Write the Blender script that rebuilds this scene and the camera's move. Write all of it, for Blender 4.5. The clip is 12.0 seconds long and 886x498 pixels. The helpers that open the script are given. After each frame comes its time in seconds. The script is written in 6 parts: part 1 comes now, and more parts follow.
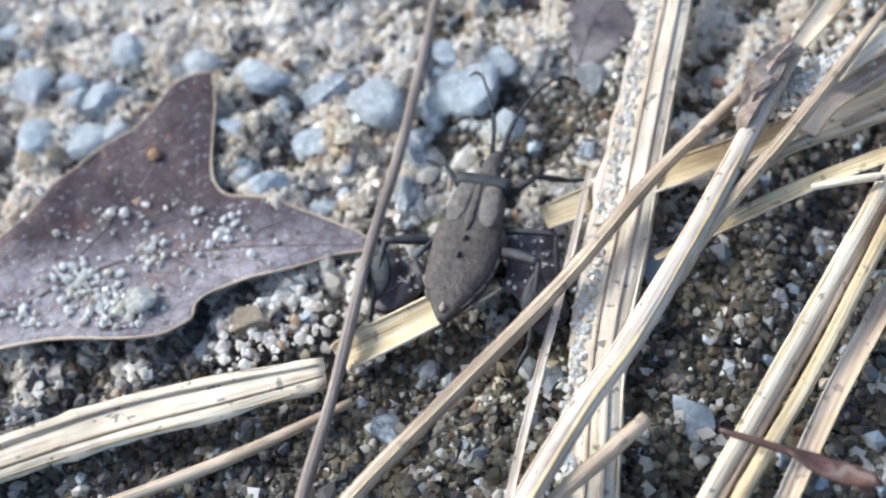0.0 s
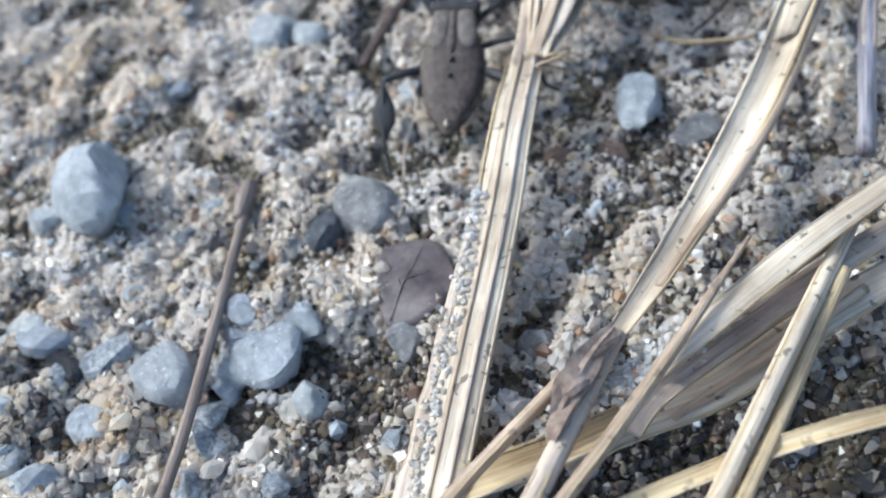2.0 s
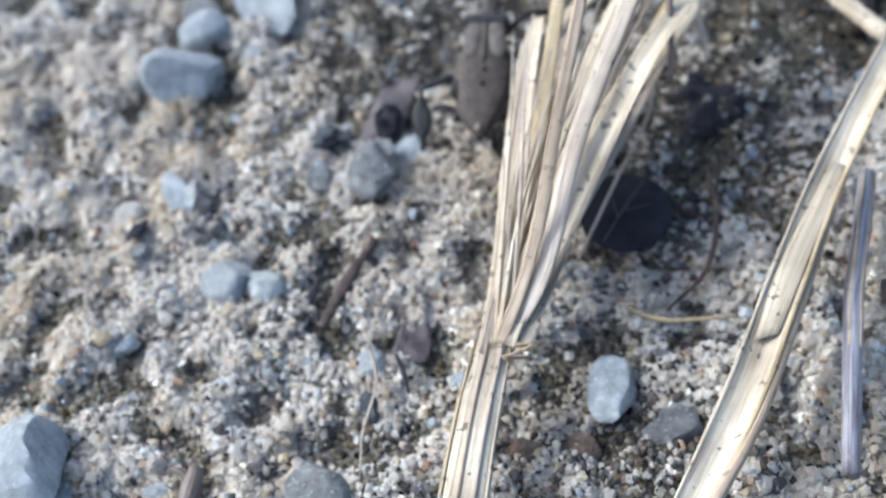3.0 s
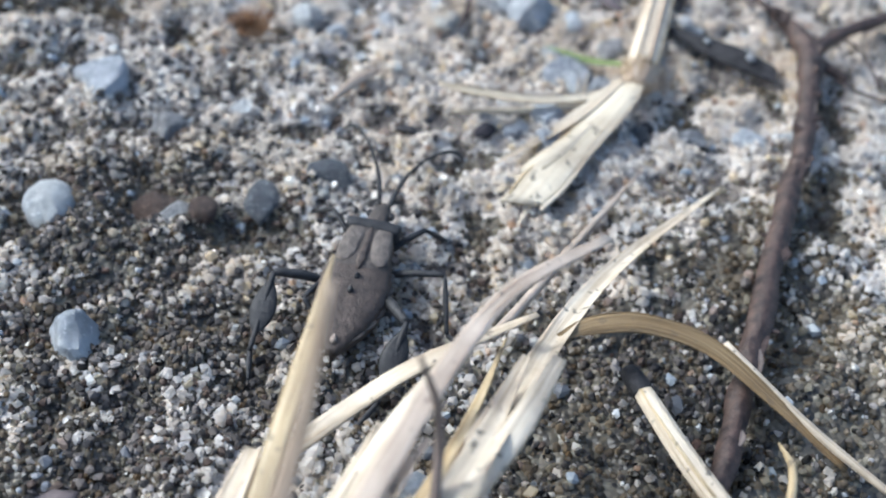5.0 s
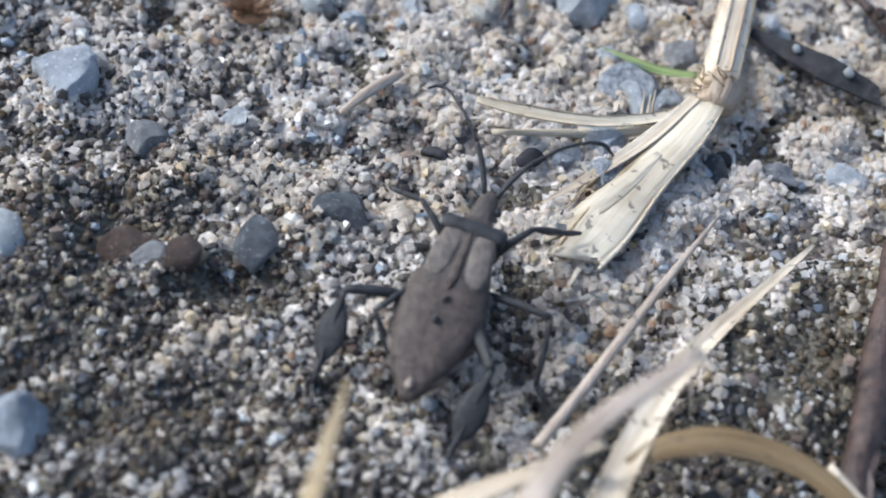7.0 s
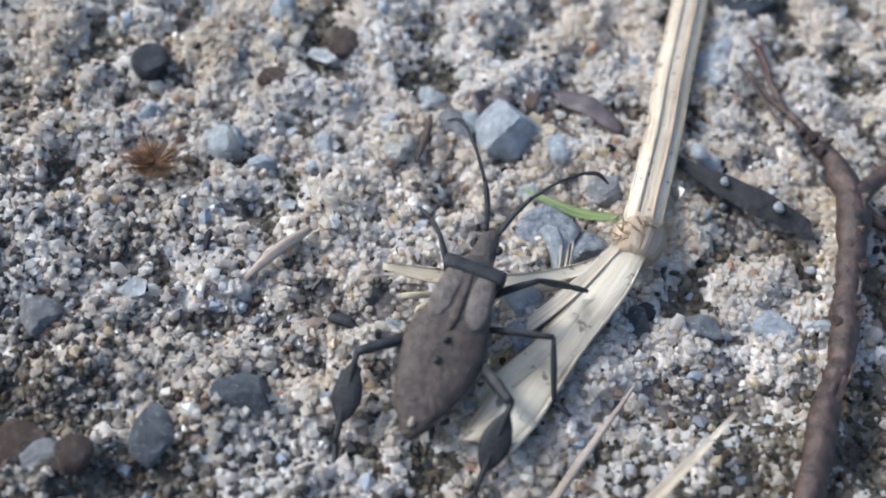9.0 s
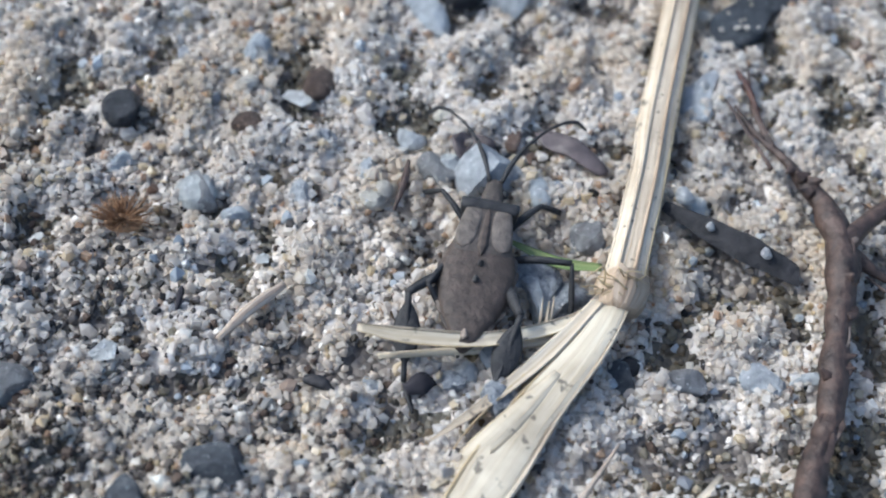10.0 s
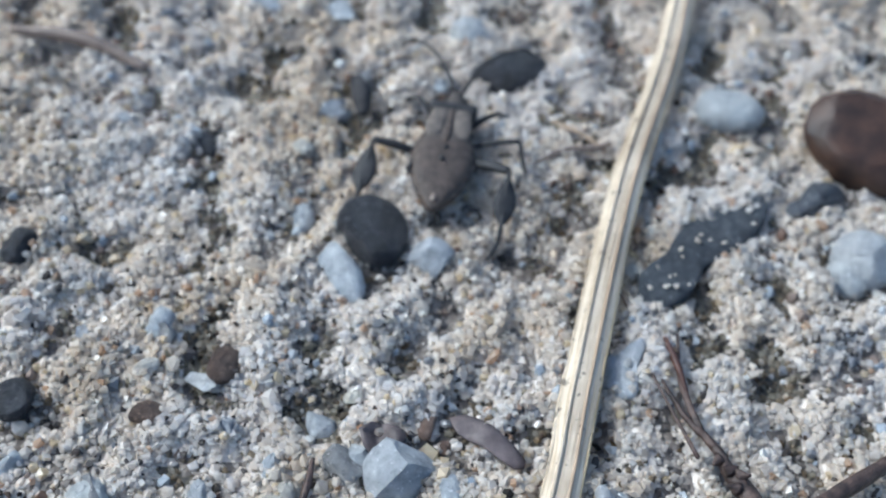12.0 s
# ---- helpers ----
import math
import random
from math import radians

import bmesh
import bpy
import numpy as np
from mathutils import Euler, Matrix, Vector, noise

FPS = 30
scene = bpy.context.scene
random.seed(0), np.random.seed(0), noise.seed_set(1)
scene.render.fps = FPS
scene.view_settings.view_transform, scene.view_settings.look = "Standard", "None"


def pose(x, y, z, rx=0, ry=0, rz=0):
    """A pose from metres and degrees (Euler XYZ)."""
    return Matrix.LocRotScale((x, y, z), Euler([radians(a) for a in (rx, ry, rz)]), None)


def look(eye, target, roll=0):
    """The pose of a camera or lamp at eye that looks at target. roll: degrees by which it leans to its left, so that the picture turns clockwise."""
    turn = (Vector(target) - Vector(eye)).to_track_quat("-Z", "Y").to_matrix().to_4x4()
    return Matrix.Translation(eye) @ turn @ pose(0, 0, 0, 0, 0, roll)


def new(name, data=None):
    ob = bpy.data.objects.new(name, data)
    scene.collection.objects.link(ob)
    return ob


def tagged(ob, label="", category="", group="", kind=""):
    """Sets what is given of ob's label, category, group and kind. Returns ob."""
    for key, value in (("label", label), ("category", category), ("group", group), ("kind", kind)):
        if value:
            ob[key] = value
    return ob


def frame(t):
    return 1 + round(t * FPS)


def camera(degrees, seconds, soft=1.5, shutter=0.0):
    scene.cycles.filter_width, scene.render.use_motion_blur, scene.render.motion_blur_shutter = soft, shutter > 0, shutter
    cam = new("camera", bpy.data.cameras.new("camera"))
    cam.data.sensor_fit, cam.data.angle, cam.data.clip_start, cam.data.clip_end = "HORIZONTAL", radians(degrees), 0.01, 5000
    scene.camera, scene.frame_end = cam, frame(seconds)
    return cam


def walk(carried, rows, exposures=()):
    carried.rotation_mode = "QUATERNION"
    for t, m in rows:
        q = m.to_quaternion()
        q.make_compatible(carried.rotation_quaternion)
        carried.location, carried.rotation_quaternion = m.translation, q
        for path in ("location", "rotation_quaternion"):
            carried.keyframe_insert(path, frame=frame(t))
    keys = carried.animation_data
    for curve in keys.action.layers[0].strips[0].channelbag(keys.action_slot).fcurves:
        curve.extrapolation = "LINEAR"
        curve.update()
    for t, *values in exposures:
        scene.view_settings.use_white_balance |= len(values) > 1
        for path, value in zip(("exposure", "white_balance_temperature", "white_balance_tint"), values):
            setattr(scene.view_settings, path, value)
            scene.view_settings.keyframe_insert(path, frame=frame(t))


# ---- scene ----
cam = camera(40.16, 12.0, soft=2.0)
PATH = [
    (0, -0.00117, 0.00131, 0.07489, 34.425, 8.558, -5.211),
    (0.5, 0.00022, 0.00502, 0.07448, 34.710, 8.402, -4.935),
    (1, 0.00429, 0.01028, 0.07311, 34.656, 8.529, -5.677),
    (1.5, 0.00901, 0.01613, 0.07460, 34.560, 8.008, -6.782),
    (2, 0.01285, 0.02216, 0.07497, 35.046, 7.600, -7.504),
    (2.5, 0.01463, 0.03096, 0.07818, 34.834, 6.787, -7.750),
    (3, 0.01744, 0.04168, 0.08211, 36.088, 6.084, -7.233),
    (3.5, 0.01842, 0.04693, 0.07971, 42.279, 3.491, -8.748),
    (3.7, 0.01899, 0.04954, 0.07749, 43.950, 3.413, -9.226),
    (5.3, 0.03213, 0.08517, 0.06493, 42.054, -4.784, -4.699),
    (5.5, 0.03122, 0.08762, 0.06266, 41.325, -4.724, -4.525),
    (6, 0.03150, 0.09585, 0.06096, 40.584, -5.033, -4.346),
    (6.5, 0.03166, 0.09769, 0.05990, 40.460, -5.349, -3.984),
    (6.7, 0.03067, 0.09806, 0.06031, 39.734, -5.551, -3.955),
    (8.3, 0.03380, 0.10716, 0.06407, 37.445, -5.505, -4.281),
    (8.5, 0.03505, 0.10819, 0.06427, 37.586, -4.975, -4.384),
    (9, 0.03750, 0.11126, 0.06741, 37.250, -4.411, -5.089),
    (9.5, 0.03792, 0.11342, 0.06920, 36.287, -4.265, -5.166),
    (10, 0.03980, 0.11648, 0.06890, 36.280, -3.724, -5.559),
    (10.5, 0.04365, 0.12029, 0.07105, 36.133, -3.233, -5.519),
    (11, 0.04486, 0.12462, 0.06880, 36.544, -3.377, -5.674),
    (11.5, 0.04643, 0.12965, 0.07279, 37.340, -2.951, -6.055),
    (12, 0.04795, 0.13283, 0.07643, 38.316, -3.042, -6.107),
]
EXPOSURES = [(0, 1.06, 5560, 2), (1.0, 0.98, 5540, 2), (2.5, 0.80, 5480, 2), (3.5, 0.80, 5460, 2), (5.5, 0.78, 5520, 4), (6.5, 0.71, 5520, 5), (8.5, 0.61, 5540, 5), (10.5, 0.56, 5480, 3), (12, 0.54, 5330, 1)]
walk(cam, [(t, pose(x, y, z, rx, ry, rz)) for t, x, y, z, rx, ry, rz in PATH], EXPOSURES)
cam.data.dof.use_dof = True
cam.data.dof.focus_distance = 0.082
cam.data.dof.aperture_fstop = 29.0

# ---- light ----
SUN_ELEVATION, SUN_AZIMUTH = 42.0, -66.0   # degrees above the ground; from +y towards -x
world = bpy.data.worlds.new("sky")
scene.world = world
world.use_nodes = True
wn = world.node_tree
sky = wn.nodes.new("ShaderNodeTexSky")
sky.sky_type = "NISHITA"
sky.sun_disc = False
sky.dust_density = 4.0
sky.sun_elevation = radians(SUN_ELEVATION)
sky.sun_rotation = radians(SUN_AZIMUTH)
wn.links.new(sky.outputs[0], wn.nodes["Background"].inputs[0])
wn.nodes["Background"].inputs[1].default_value = 0.15
lamp = bpy.data.lights.new("sun", "SUN")
lamp.energy, lamp.angle, lamp.color = 1.75, radians(12), (1.0, 0.97, 0.94)
sun = new("sun", lamp)
el, az = radians(SUN_ELEVATION), radians(SUN_AZIMUTH)
sun_from = Vector((math.sin(az) * math.cos(el), math.cos(az) * math.cos(el), math.sin(el)))
sun.matrix_world = look(sun_from * 2.0, (0, 0, 0))

MM = 0.001
rng = random.Random(7)


# ---- materials ----
def material(name, rough=0.6, spec=0.5):
    m = bpy.data.materials.new(name)
    m.use_nodes = True
    b = m.node_tree.nodes["Principled BSDF"]
    b.inputs["Roughness"].default_value = rough
    b.inputs["Specular IOR Level"].default_value = spec
    return m, m.node_tree, b


def node(tree, kind, **values):
    n = tree.nodes.new(kind)
    for key, v in values.items():
        n.inputs[key].default_value = v
    return n


def ramp(tree, fac, stops, constant=False):
    r = tree.nodes.new("ShaderNodeValToRGB")
    if constant:
        r.color_ramp.interpolation = "CONSTANT"
    while len(r.color_ramp.elements) < len(stops):
        r.color_ramp.elements.new(0.5)
    for e, (p, c) in zip(r.color_ramp.elements, stops):
        e.position, e.color = p, (*c, 1)
    tree.links.new(fac, r.inputs[0])
    return r.outputs[0]


def mix(tree, fac, a, b, kind="MIX"):
    m = tree.nodes.new("ShaderNodeMix")
    m.data_type, m.blend_type = "RGBA", kind
    for socket, v in ((m.inputs[0], fac), (m.inputs[6], a), (m.inputs[7], b)):
        if isinstance(v, (int, float)):
            socket.default_value = v
        elif isinstance(v, tuple):
            socket.default_value = (*v, 1)
        else:
            tree.links.new(v, socket)
    return m.outputs[2]


def bump(tree, b, height, strength, distance):
    n = node(tree, "ShaderNodeBump", Strength=strength, Distance=distance)
    tree.links.new(height, n.inputs["Height"])
    tree.links.new(n.outputs[0], b.inputs["Normal"])


def noise_out(tree, scale, detail=4.0, rough=0.6, vector=None, out="Fac"):
    n = node(tree, "ShaderNodeTexNoise", Scale=scale, Detail=detail, Roughness=rough)
    if vector is None:
        vector = tree.nodes.new("ShaderNodeTexCoord").outputs["Object"]
    tree.links.new(vector, n.inputs["Vector"])
    return n.outputs[out]


def mat_ground(name, stops):
    """Packed sand: small cells of different grain colours, each domed, with broad stains."""
    m, t, b = material(name, 0.4, 0.4)
    cells = node(t, "ShaderNodeTexVoronoi", Scale=1750.0)
    t.links.new(t.nodes.new("ShaderNodeTexCoord").outputs["Object"], cells.inputs["Vector"])
    one = t.nodes.new("ShaderNodeSeparateColor")
    t.links.new(cells.outputs["Color"], one.inputs[0])
    col = ramp(t, one.outputs[0], stops, True)
    broad = ramp(t, noise_out(t, 60, 3), [(0.35, (0.72, 0.68, 0.63)), (0.65, (1, 1, 1))])
    t.links.new(mix(t, 1.0, col, broad, "MULTIPLY"), b.inputs["Base Color"])
    dome = node(t, "ShaderNodeMath")
    dome.operation = "MULTIPLY"
    dome.inputs[1].default_value = -1.0
    t.links.new(cells.outputs["Distance"], dome.inputs[0])
    bump(t, b, dome.outputs[0], 0.9, 0.0003)
    return m


def mat_grains(name, stops, rough=0.35, through_light=0.25):
    """Loose grains, each of its own colour; clear quartz lets much of the light through."""
    m, t, b = material(name, rough, 0.5)
    geo = t.nodes.new("ShaderNodeNewGeometry")
    col = ramp(t, geo.outputs["Random Per Island"], stops, True)
    veil = ramp(t, noise_out(t, 1500, 2), [(0.3, (0.88, 0.86, 0.83)), (0.7, (1, 1, 1))])
    broad = ramp(t, noise_out(t, 70, 3), [(0.34, (0.93, 0.88, 0.79)), (0.58, (1, 1, 1))])
    col = mix(t, 1.0, mix(t, 1.0, col, veil, "MULTIPLY"), broad, "MULTIPLY")
    t.links.new(col, b.inputs["Base Color"])
    if through_light:
        b.inputs["Transmission Weight"].default_value = 0.36
        b.inputs["IOR"].default_value = 1.45
        thin = t.nodes.new("ShaderNodeBsdfTranslucent")
        t.links.new(col, thin.inputs[0])
        both = t.nodes.new("ShaderNodeMixShader")
        both.inputs[0].default_value = through_light
        t.links.new(b.outputs[0], both.inputs[1])
        t.links.new(thin.outputs[0], both.inputs[2])
        t.links.new(both.outputs[0], t.nodes["Material Output"].inputs[0])
    return m


def mat_stone(name, dark, mid, light, scale=900.0, rough=0.55):
    m, t, b = material(name, rough, 0.45)
    info = t.nodes.new("ShaderNodeObjectInfo")
    grain = ramp(t, noise_out(t, scale, 5, 0.7), [(0.3, dark), (0.5, mid), (0.7, light)])
    broad = ramp(t, noise_out(t, 260, 3), [(0.35, (0.72, 0.72, 0.74)), (0.65, (1.0, 1.0, 1.0))])
    own = ramp(t, info.outputs["Random"], [(0.0, (0.82, 0.82, 0.84)), (1.0, (1.0, 1.0, 0.98))])
    flecks = ramp(t, noise_out(t, 2600, 2), [(0.62, (0, 0, 0)), (0.70, (0.7, 0.7, 0.7))])
    t.links.new(mix(t, flecks, mix(t, 1.0, mix(t, 1.0, grain, broad, "MULTIPLY"), own, "MULTIPLY"), tuple(min(0.85, c * 1.5) for c in light)), b.inputs["Base Color"])
    bump(t, b, noise_out(t, 1100, 8, 0.75), 1.0, 0.0009)
    return m


def mat_straw(name, dark, mid, light, spots=0.5, rough=0.45, relief=0.0002):
    """Dry grass: fibres along the length (second UV axis, in millimetres), greyer blotches and small dark mildew spots."""
    m, t, b = material(name, rough, 0.45)
    uv = t.nodes.new("ShaderNodeUVMap")
    uv.uv_map = "UVMap"
    mp = t.nodes.new("ShaderNodeMapping")
    mp.inputs["Scale"].default_value = (13.0, 0.10, 1.0)
    t.links.new(uv.outputs[0], mp.inputs[0])
    fibre = noise_out(t, 1.0, 4, 0.65, mp.outputs[0])
    col = ramp(t, fibre, [(0.24, dark), (0.42, mid), (0.62, light)])
    blotch = ramp(t, noise_out(t, 130, 4), [(0.38, (0.66, 0.63, 0.60)), (0.62, (1.0, 1.0, 1.0))])
    col = mix(t, 1.0, col, blotch, "MULTIPLY")
    dots = ramp(t, noise_out(t, 900, 2), [(0.63, (0, 0, 0)), (0.68, (spots, spots, spots))])
    col = mix(t, dots, col, (0.07, 0.055, 0.045))
    t.links.new(col, b.inputs["Base Color"])
    bump(t, b, fibre, 0.7, relief)
    return m


def mat_leaf():
    """Dead leaf: low half coloured lighter lilac-grey for sky sheen, darker purple-brown lobe with rusty blotches."""
    m, t, b = material("dead_oak_leaf", 0.68, 0.15)
    base = ramp(t, noise_out(t, 75, 5, 0.65), [(0.32, (0.125, 0.108, 0.115)), (0.48, (0.22, 0.195, 0.205)), (0.60, (0.32, 0.29, 0.30)), (0.72, (0.40, 0.365, 0.365))])
    lobe = ramp(t, noise_out(t, 95, 5, 0.65), [(0.34, (0.032, 0.019, 0.025)), (0.5, (0.060, 0.043, 0.048)), (0.62, (0.088, 0.066, 0.068)), (0.72, (0.125, 0.058, 0.036))])
    place = t.nodes.new("ShaderNodeTexCoord").outputs["Object"]
    axes = t.nodes.new("ShaderNodeSeparateXYZ")
    t.links.new(place, axes.inputs[0])
    edge = node(t, "ShaderNodeMath")
    edge.operation = "MULTIPLY_ADD"
    t.links.new(noise_out(t, 110, 4), edge.inputs[0])
    edge.inputs[1].default_value = 0.012
    t.links.new(axes.outputs[1], edge.inputs[2])
    high = node(t, "ShaderNodeMapRange")
    high.inputs["From Min"].default_value, high.inputs["From Max"].default_value = 0.0625, 0.0675
    t.links.new(edge.outputs[0], high.inputs[0])
    base = mix(t, high.outputs[0], base, lobe)
    fine = ramp(t, noise_out(t, 900, 4), [(0.35, (0.68, 0.64, 0.64)), (0.65, (1.0, 1.0, 1.0))])
    net = node(t, "ShaderNodeTexVoronoi", Scale=820.0)
    net.feature = "DISTANCE_TO_EDGE"
    t.links.new(place, net.inputs["Vector"])
    lace = ramp(t, net.outputs["Distance"], [(0.0, (0.66, 0.57, 0.54)), (0.10, (1, 1, 1))])
    base = mix(t, 0.8, base, lace, "MULTIPLY")
    rust = ramp(t, noise_out(t, 150, 4, 0.7), [(0.54, (0, 0, 0)), (0.66, (0.55, 0.55, 0.55))])
    base = mix(t, rust, base, (0.13, 0.062, 0.038))
    dots = ramp(t, noise_out(t, 620, 2), [(0.62, (0, 0, 0)), (0.67, (0.75, 0.75, 0.75))])
    dust = ramp(t, noise_out(t, 1900, 3), [(0.60, (0, 0, 0)), (0.68, (0.35, 0.35, 0.35))])
    col = mix(t, dots, mix(t, 1.0, base, fine, "MULTIPLY"), (0.045, 0.028, 0.028))
    t.links.new(mix(t, dust, col, (0.5, 0.48, 0.46)), b.inputs["Base Color"])
    bump(t, b, noise_out(t, 600, 6, 0.7), 0.7, 0.0003)
    return m


def mat_plain(name, dark, light, scale=500.0, rough=0.6, strength=0.5):
    m, t, b = material(name, rough, 0.4)
    t.links.new(ramp(t, noise_out(t, scale, 5, 0.65), [(0.32, dark), (0.68, light)]), b.inputs["Base Color"])
    bump(t, b, noise_out(t, scale * 2.2, 4), strength, 0.0002)
    return m


QUARTZ = [(0.0, (0.94, 0.90, 0.85)), (0.24, (0.90, 0.86, 0.82)), (0.44, (0.93, 0.87, 0.80)), (0.60, (0.86, 0.84, 0.83)),
          (0.70, (0.96, 0.94, 0.91)), (0.86, (0.82, 0.77, 0.71)), (0.92, (0.84, 0.75, 0.58)), (0.95, (0.72, 0.56, 0.43)), (0.97, (0.50, 0.51, 0.53)), (0.988, (0.20, 0.175, 0.165))]
# damp sand colours, lowered further to stand for shade on the near sand
DAMP_SHADE = [(0.0, (0.303, 0.250, 0.184)), (0.26, (0.221, 0.193, 0.156)), (0.46, (0.369, 0.303, 0.217)), (0.60, (0.172, 0.156, 0.131)),
        (0.70, (0.459, 0.422, 0.336)), (0.86, (0.074, 0.066, 0.055)), (0.92, (0.197, 0.139, 0.082)), (0.965, (0.029, 0.026, 0.025))]
BED = [(0.0, (0.64, 0.58, 0.51)), (0.3, (0.54, 0.49, 0.43)), (0.55, (0.70, 0.64, 0.57)), (0.75, (0.44, 0.395, 0.345)), (0.9, (0.74, 0.69, 0.63))]
# dark bed colour that paints in the shade of gaps between clumps
GAP_SHADE = [(0.0, (0.17, 0.148, 0.128)), (0.3, (0.12, 0.102, 0.089)), (0.55, (0.23, 0.20, 0.172)), (0.75, (0.075, 0.064, 0.058)), (0.9, (0.33, 0.30, 0.265))]
DAMP_SHADE_BED = [(0.0, (0.115, 0.10, 0.074)), (0.3, (0.085, 0.074, 0.056)), (0.55, (0.14, 0.12, 0.088)), (0.75, (0.05, 0.044, 0.036)), (0.9, (0.19, 0.17, 0.125))]
M_GROUND = mat_ground("packed_sand", BED)
M_GROUND_GAP_SHADE = mat_ground("gap_shaded_sand", GAP_SHADE)
M_GROUND_DAMP_SHADE = mat_ground("damp_shaded_packed_sand", DAMP_SHADE_BED)
M_GRAIN = mat_grains("quartz_sand", QUARTZ, 0.22, 0.52)
M_WHITE = mat_grains("clear_quartz_sand", [(0.0, (0.88, 0.87, 0.85)), (0.3, (0.80, 0.78, 0.75)), (0.55, (0.92, 0.91, 0.90)), (0.8, (0.74, 0.70, 0.62))], 0.25, 0.35)
M_GRIT = mat_grains("mixed_grit", [(0.0, (0.27, 0.30, 0.335)), (0.22, (0.16, 0.165, 0.18)), (0.38, (0.20, 0.15, 0.12)), (0.52, (0.40, 0.42, 0.44)), (0.66, (0.07, 0.06, 0.058)), (0.76, (0.44, 0.36, 0.25)), (0.86, (0.52, 0.52, 0.50)), (0.95, (0.13, 0.075, 0.05))], 0.5, 0.0)
M_DAMP_SHADE = mat_grains("damp_shaded_quartz_sand", DAMP_SHADE, 0.25, 0.5)
M_DARKGRAIN = mat_grains("dark_sand", [(0.0, (0.085, 0.072, 0.063)), (0.3, (0.032, 0.028, 0.027)), (0.55, (0.13, 0.112, 0.10)), (0.75, (0.065, 0.042, 0.030)), (0.9, (0.26, 0.235, 0.22))], 0.75, 0.0)
STONE = {
    "blue": mat_stone("blue_grey_stone", (0.42, 0.446, 0.465), (0.62, 0.650, 0.667), (0.78, 0.80, 0.81)),
    "pale": mat_stone("pale_stone", (0.50, 0.515, 0.505), (0.66, 0.675, 0.66), (0.78, 0.79, 0.765)),
    "grey": mat_stone("grey_stone", (0.20, 0.195, 0.195), (0.34, 0.335, 0.33), (0.48, 0.47, 0.46)),
    "slate": mat_stone("slate_stone", (0.065, 0.07, 0.08), (0.13, 0.14, 0.155), (0.25, 0.26, 0.27)),
    "speck": mat_stone("speckled_granite", (0.13, 0.145, 0.165), (0.46, 0.485, 0.51), (0.76, 0.77, 0.78), 1900.0),
    "black": mat_stone("black_stone", (0.02, 0.02, 0.024), (0.04, 0.042, 0.05), (0.09, 0.09, 0.10), rough=0.4),
    "brown": mat_stone("brown_stone", (0.05, 0.03, 0.022), (0.10, 0.062, 0.045), (0.18, 0.12, 0.09)),
    "rust": mat_stone("rusty_stone", (0.14, 0.085, 0.06), (0.24, 0.16, 0.12), (0.34, 0.25, 0.20)),
    "tan": mat_stone("tan_stone", (0.30, 0.22, 0.14), (0.42, 0.33, 0.22), (0.54, 0.45, 0.33)),
    "cream": mat_stone("cream_stone", (0.66, 0.60, 0.48), (0.78, 0.73, 0.62), (0.86, 0.82, 0.73)),
    "wet": mat_stone("dull_slate", (0.036, 0.042, 0.052), (0.068, 0.077, 0.09), (0.12, 0.13, 0.145), rough=0.7),
    "white": mat_stone("white_chip", (0.55, 0.55, 0.53), (0.70, 0.70, 0.68), (0.80, 0.80, 0.79), rough=0.3),
    "olive": mat_stone("olive_stone", (0.22, 0.21, 0.11), (0.33, 0.32, 0.19), (0.44, 0.42, 0.30)),
}
M_STRAW = mat_straw("bleached_straw", (0.35, 0.25, 0.15), (0.58, 0.475, 0.34), (0.745, 0.645, 0.50), 0.75)
M_TAN = mat_straw("tan_straw", (0.19, 0.115, 0.07), (0.41, 0.295, 0.195), (0.56, 0.44, 0.32))
M_GOLD = mat_straw("golden_straw", (0.19, 0.105, 0.045), (0.49, 0.36, 0.19), (0.66, 0.54, 0.34))
M_OLIVE = mat_straw("olive_brown_blade", (0.10, 0.055, 0.02), (0.20, 0.125, 0.05), (0.31, 0.215, 0.105), 0.3)
M_GREY = mat_straw("weathered_straw", (0.26, 0.18, 0.13), (0.49, 0.385, 0.295), (0.65, 0.55, 0.445), 0.7)
M_BRACT = mat_straw("yellowish_leaf_base", (0.50, 0.40, 0.265), (0.64, 0.545, 0.395), (0.72, 0.635, 0.485), 0.7)
M_TWIG = mat_straw("brown_stem", (0.08, 0.055, 0.045), (0.17, 0.125, 0.10), (0.29, 0.23, 0.19), 0.3)
M_ROOT = mat_plain("dark_bark", (0.014, 0.009, 0.008), (0.098, 0.062, 0.048), 800, 0.55, 1.0)
M_PURPLE = mat_straw("dark_glossy_stem", (0.05, 0.045, 0.06), (0.14, 0.125, 0.15), (0.38, 0.36, 0.38), 0.2, 0.3)
M_GREEN = mat_straw("green_blade", (0.08, 0.12, 0.035), (0.16, 0.22, 0.07), (0.28, 0.32, 0.12), 0.1)
M_LEAF = mat_leaf()
M_VEIN = mat_plain("leaf_vein", (0.065, 0.038, 0.034), (0.15, 0.10, 0.088), 900)
M_DARKLEAF = mat_plain("rotting_leaf", (0.040, 0.031, 0.032), (0.145, 0.115, 0.110), 400, 0.55)
M_NUT = mat_plain("dark_nutshell", (0.014, 0.008, 0.006), (0.075, 0.037, 0.022), 260, 0.5)
M_HUSK = mat_plain("shrivelled_husk", (0.10, 0.066, 0.048), (0.34, 0.26, 0.205), 600, 0.7, 0.9)
M_BLACKLEAF = mat_plain("blackened_leaf", (0.006, 0.0055, 0.008), (0.024, 0.021, 0.027), 500, 0.85)
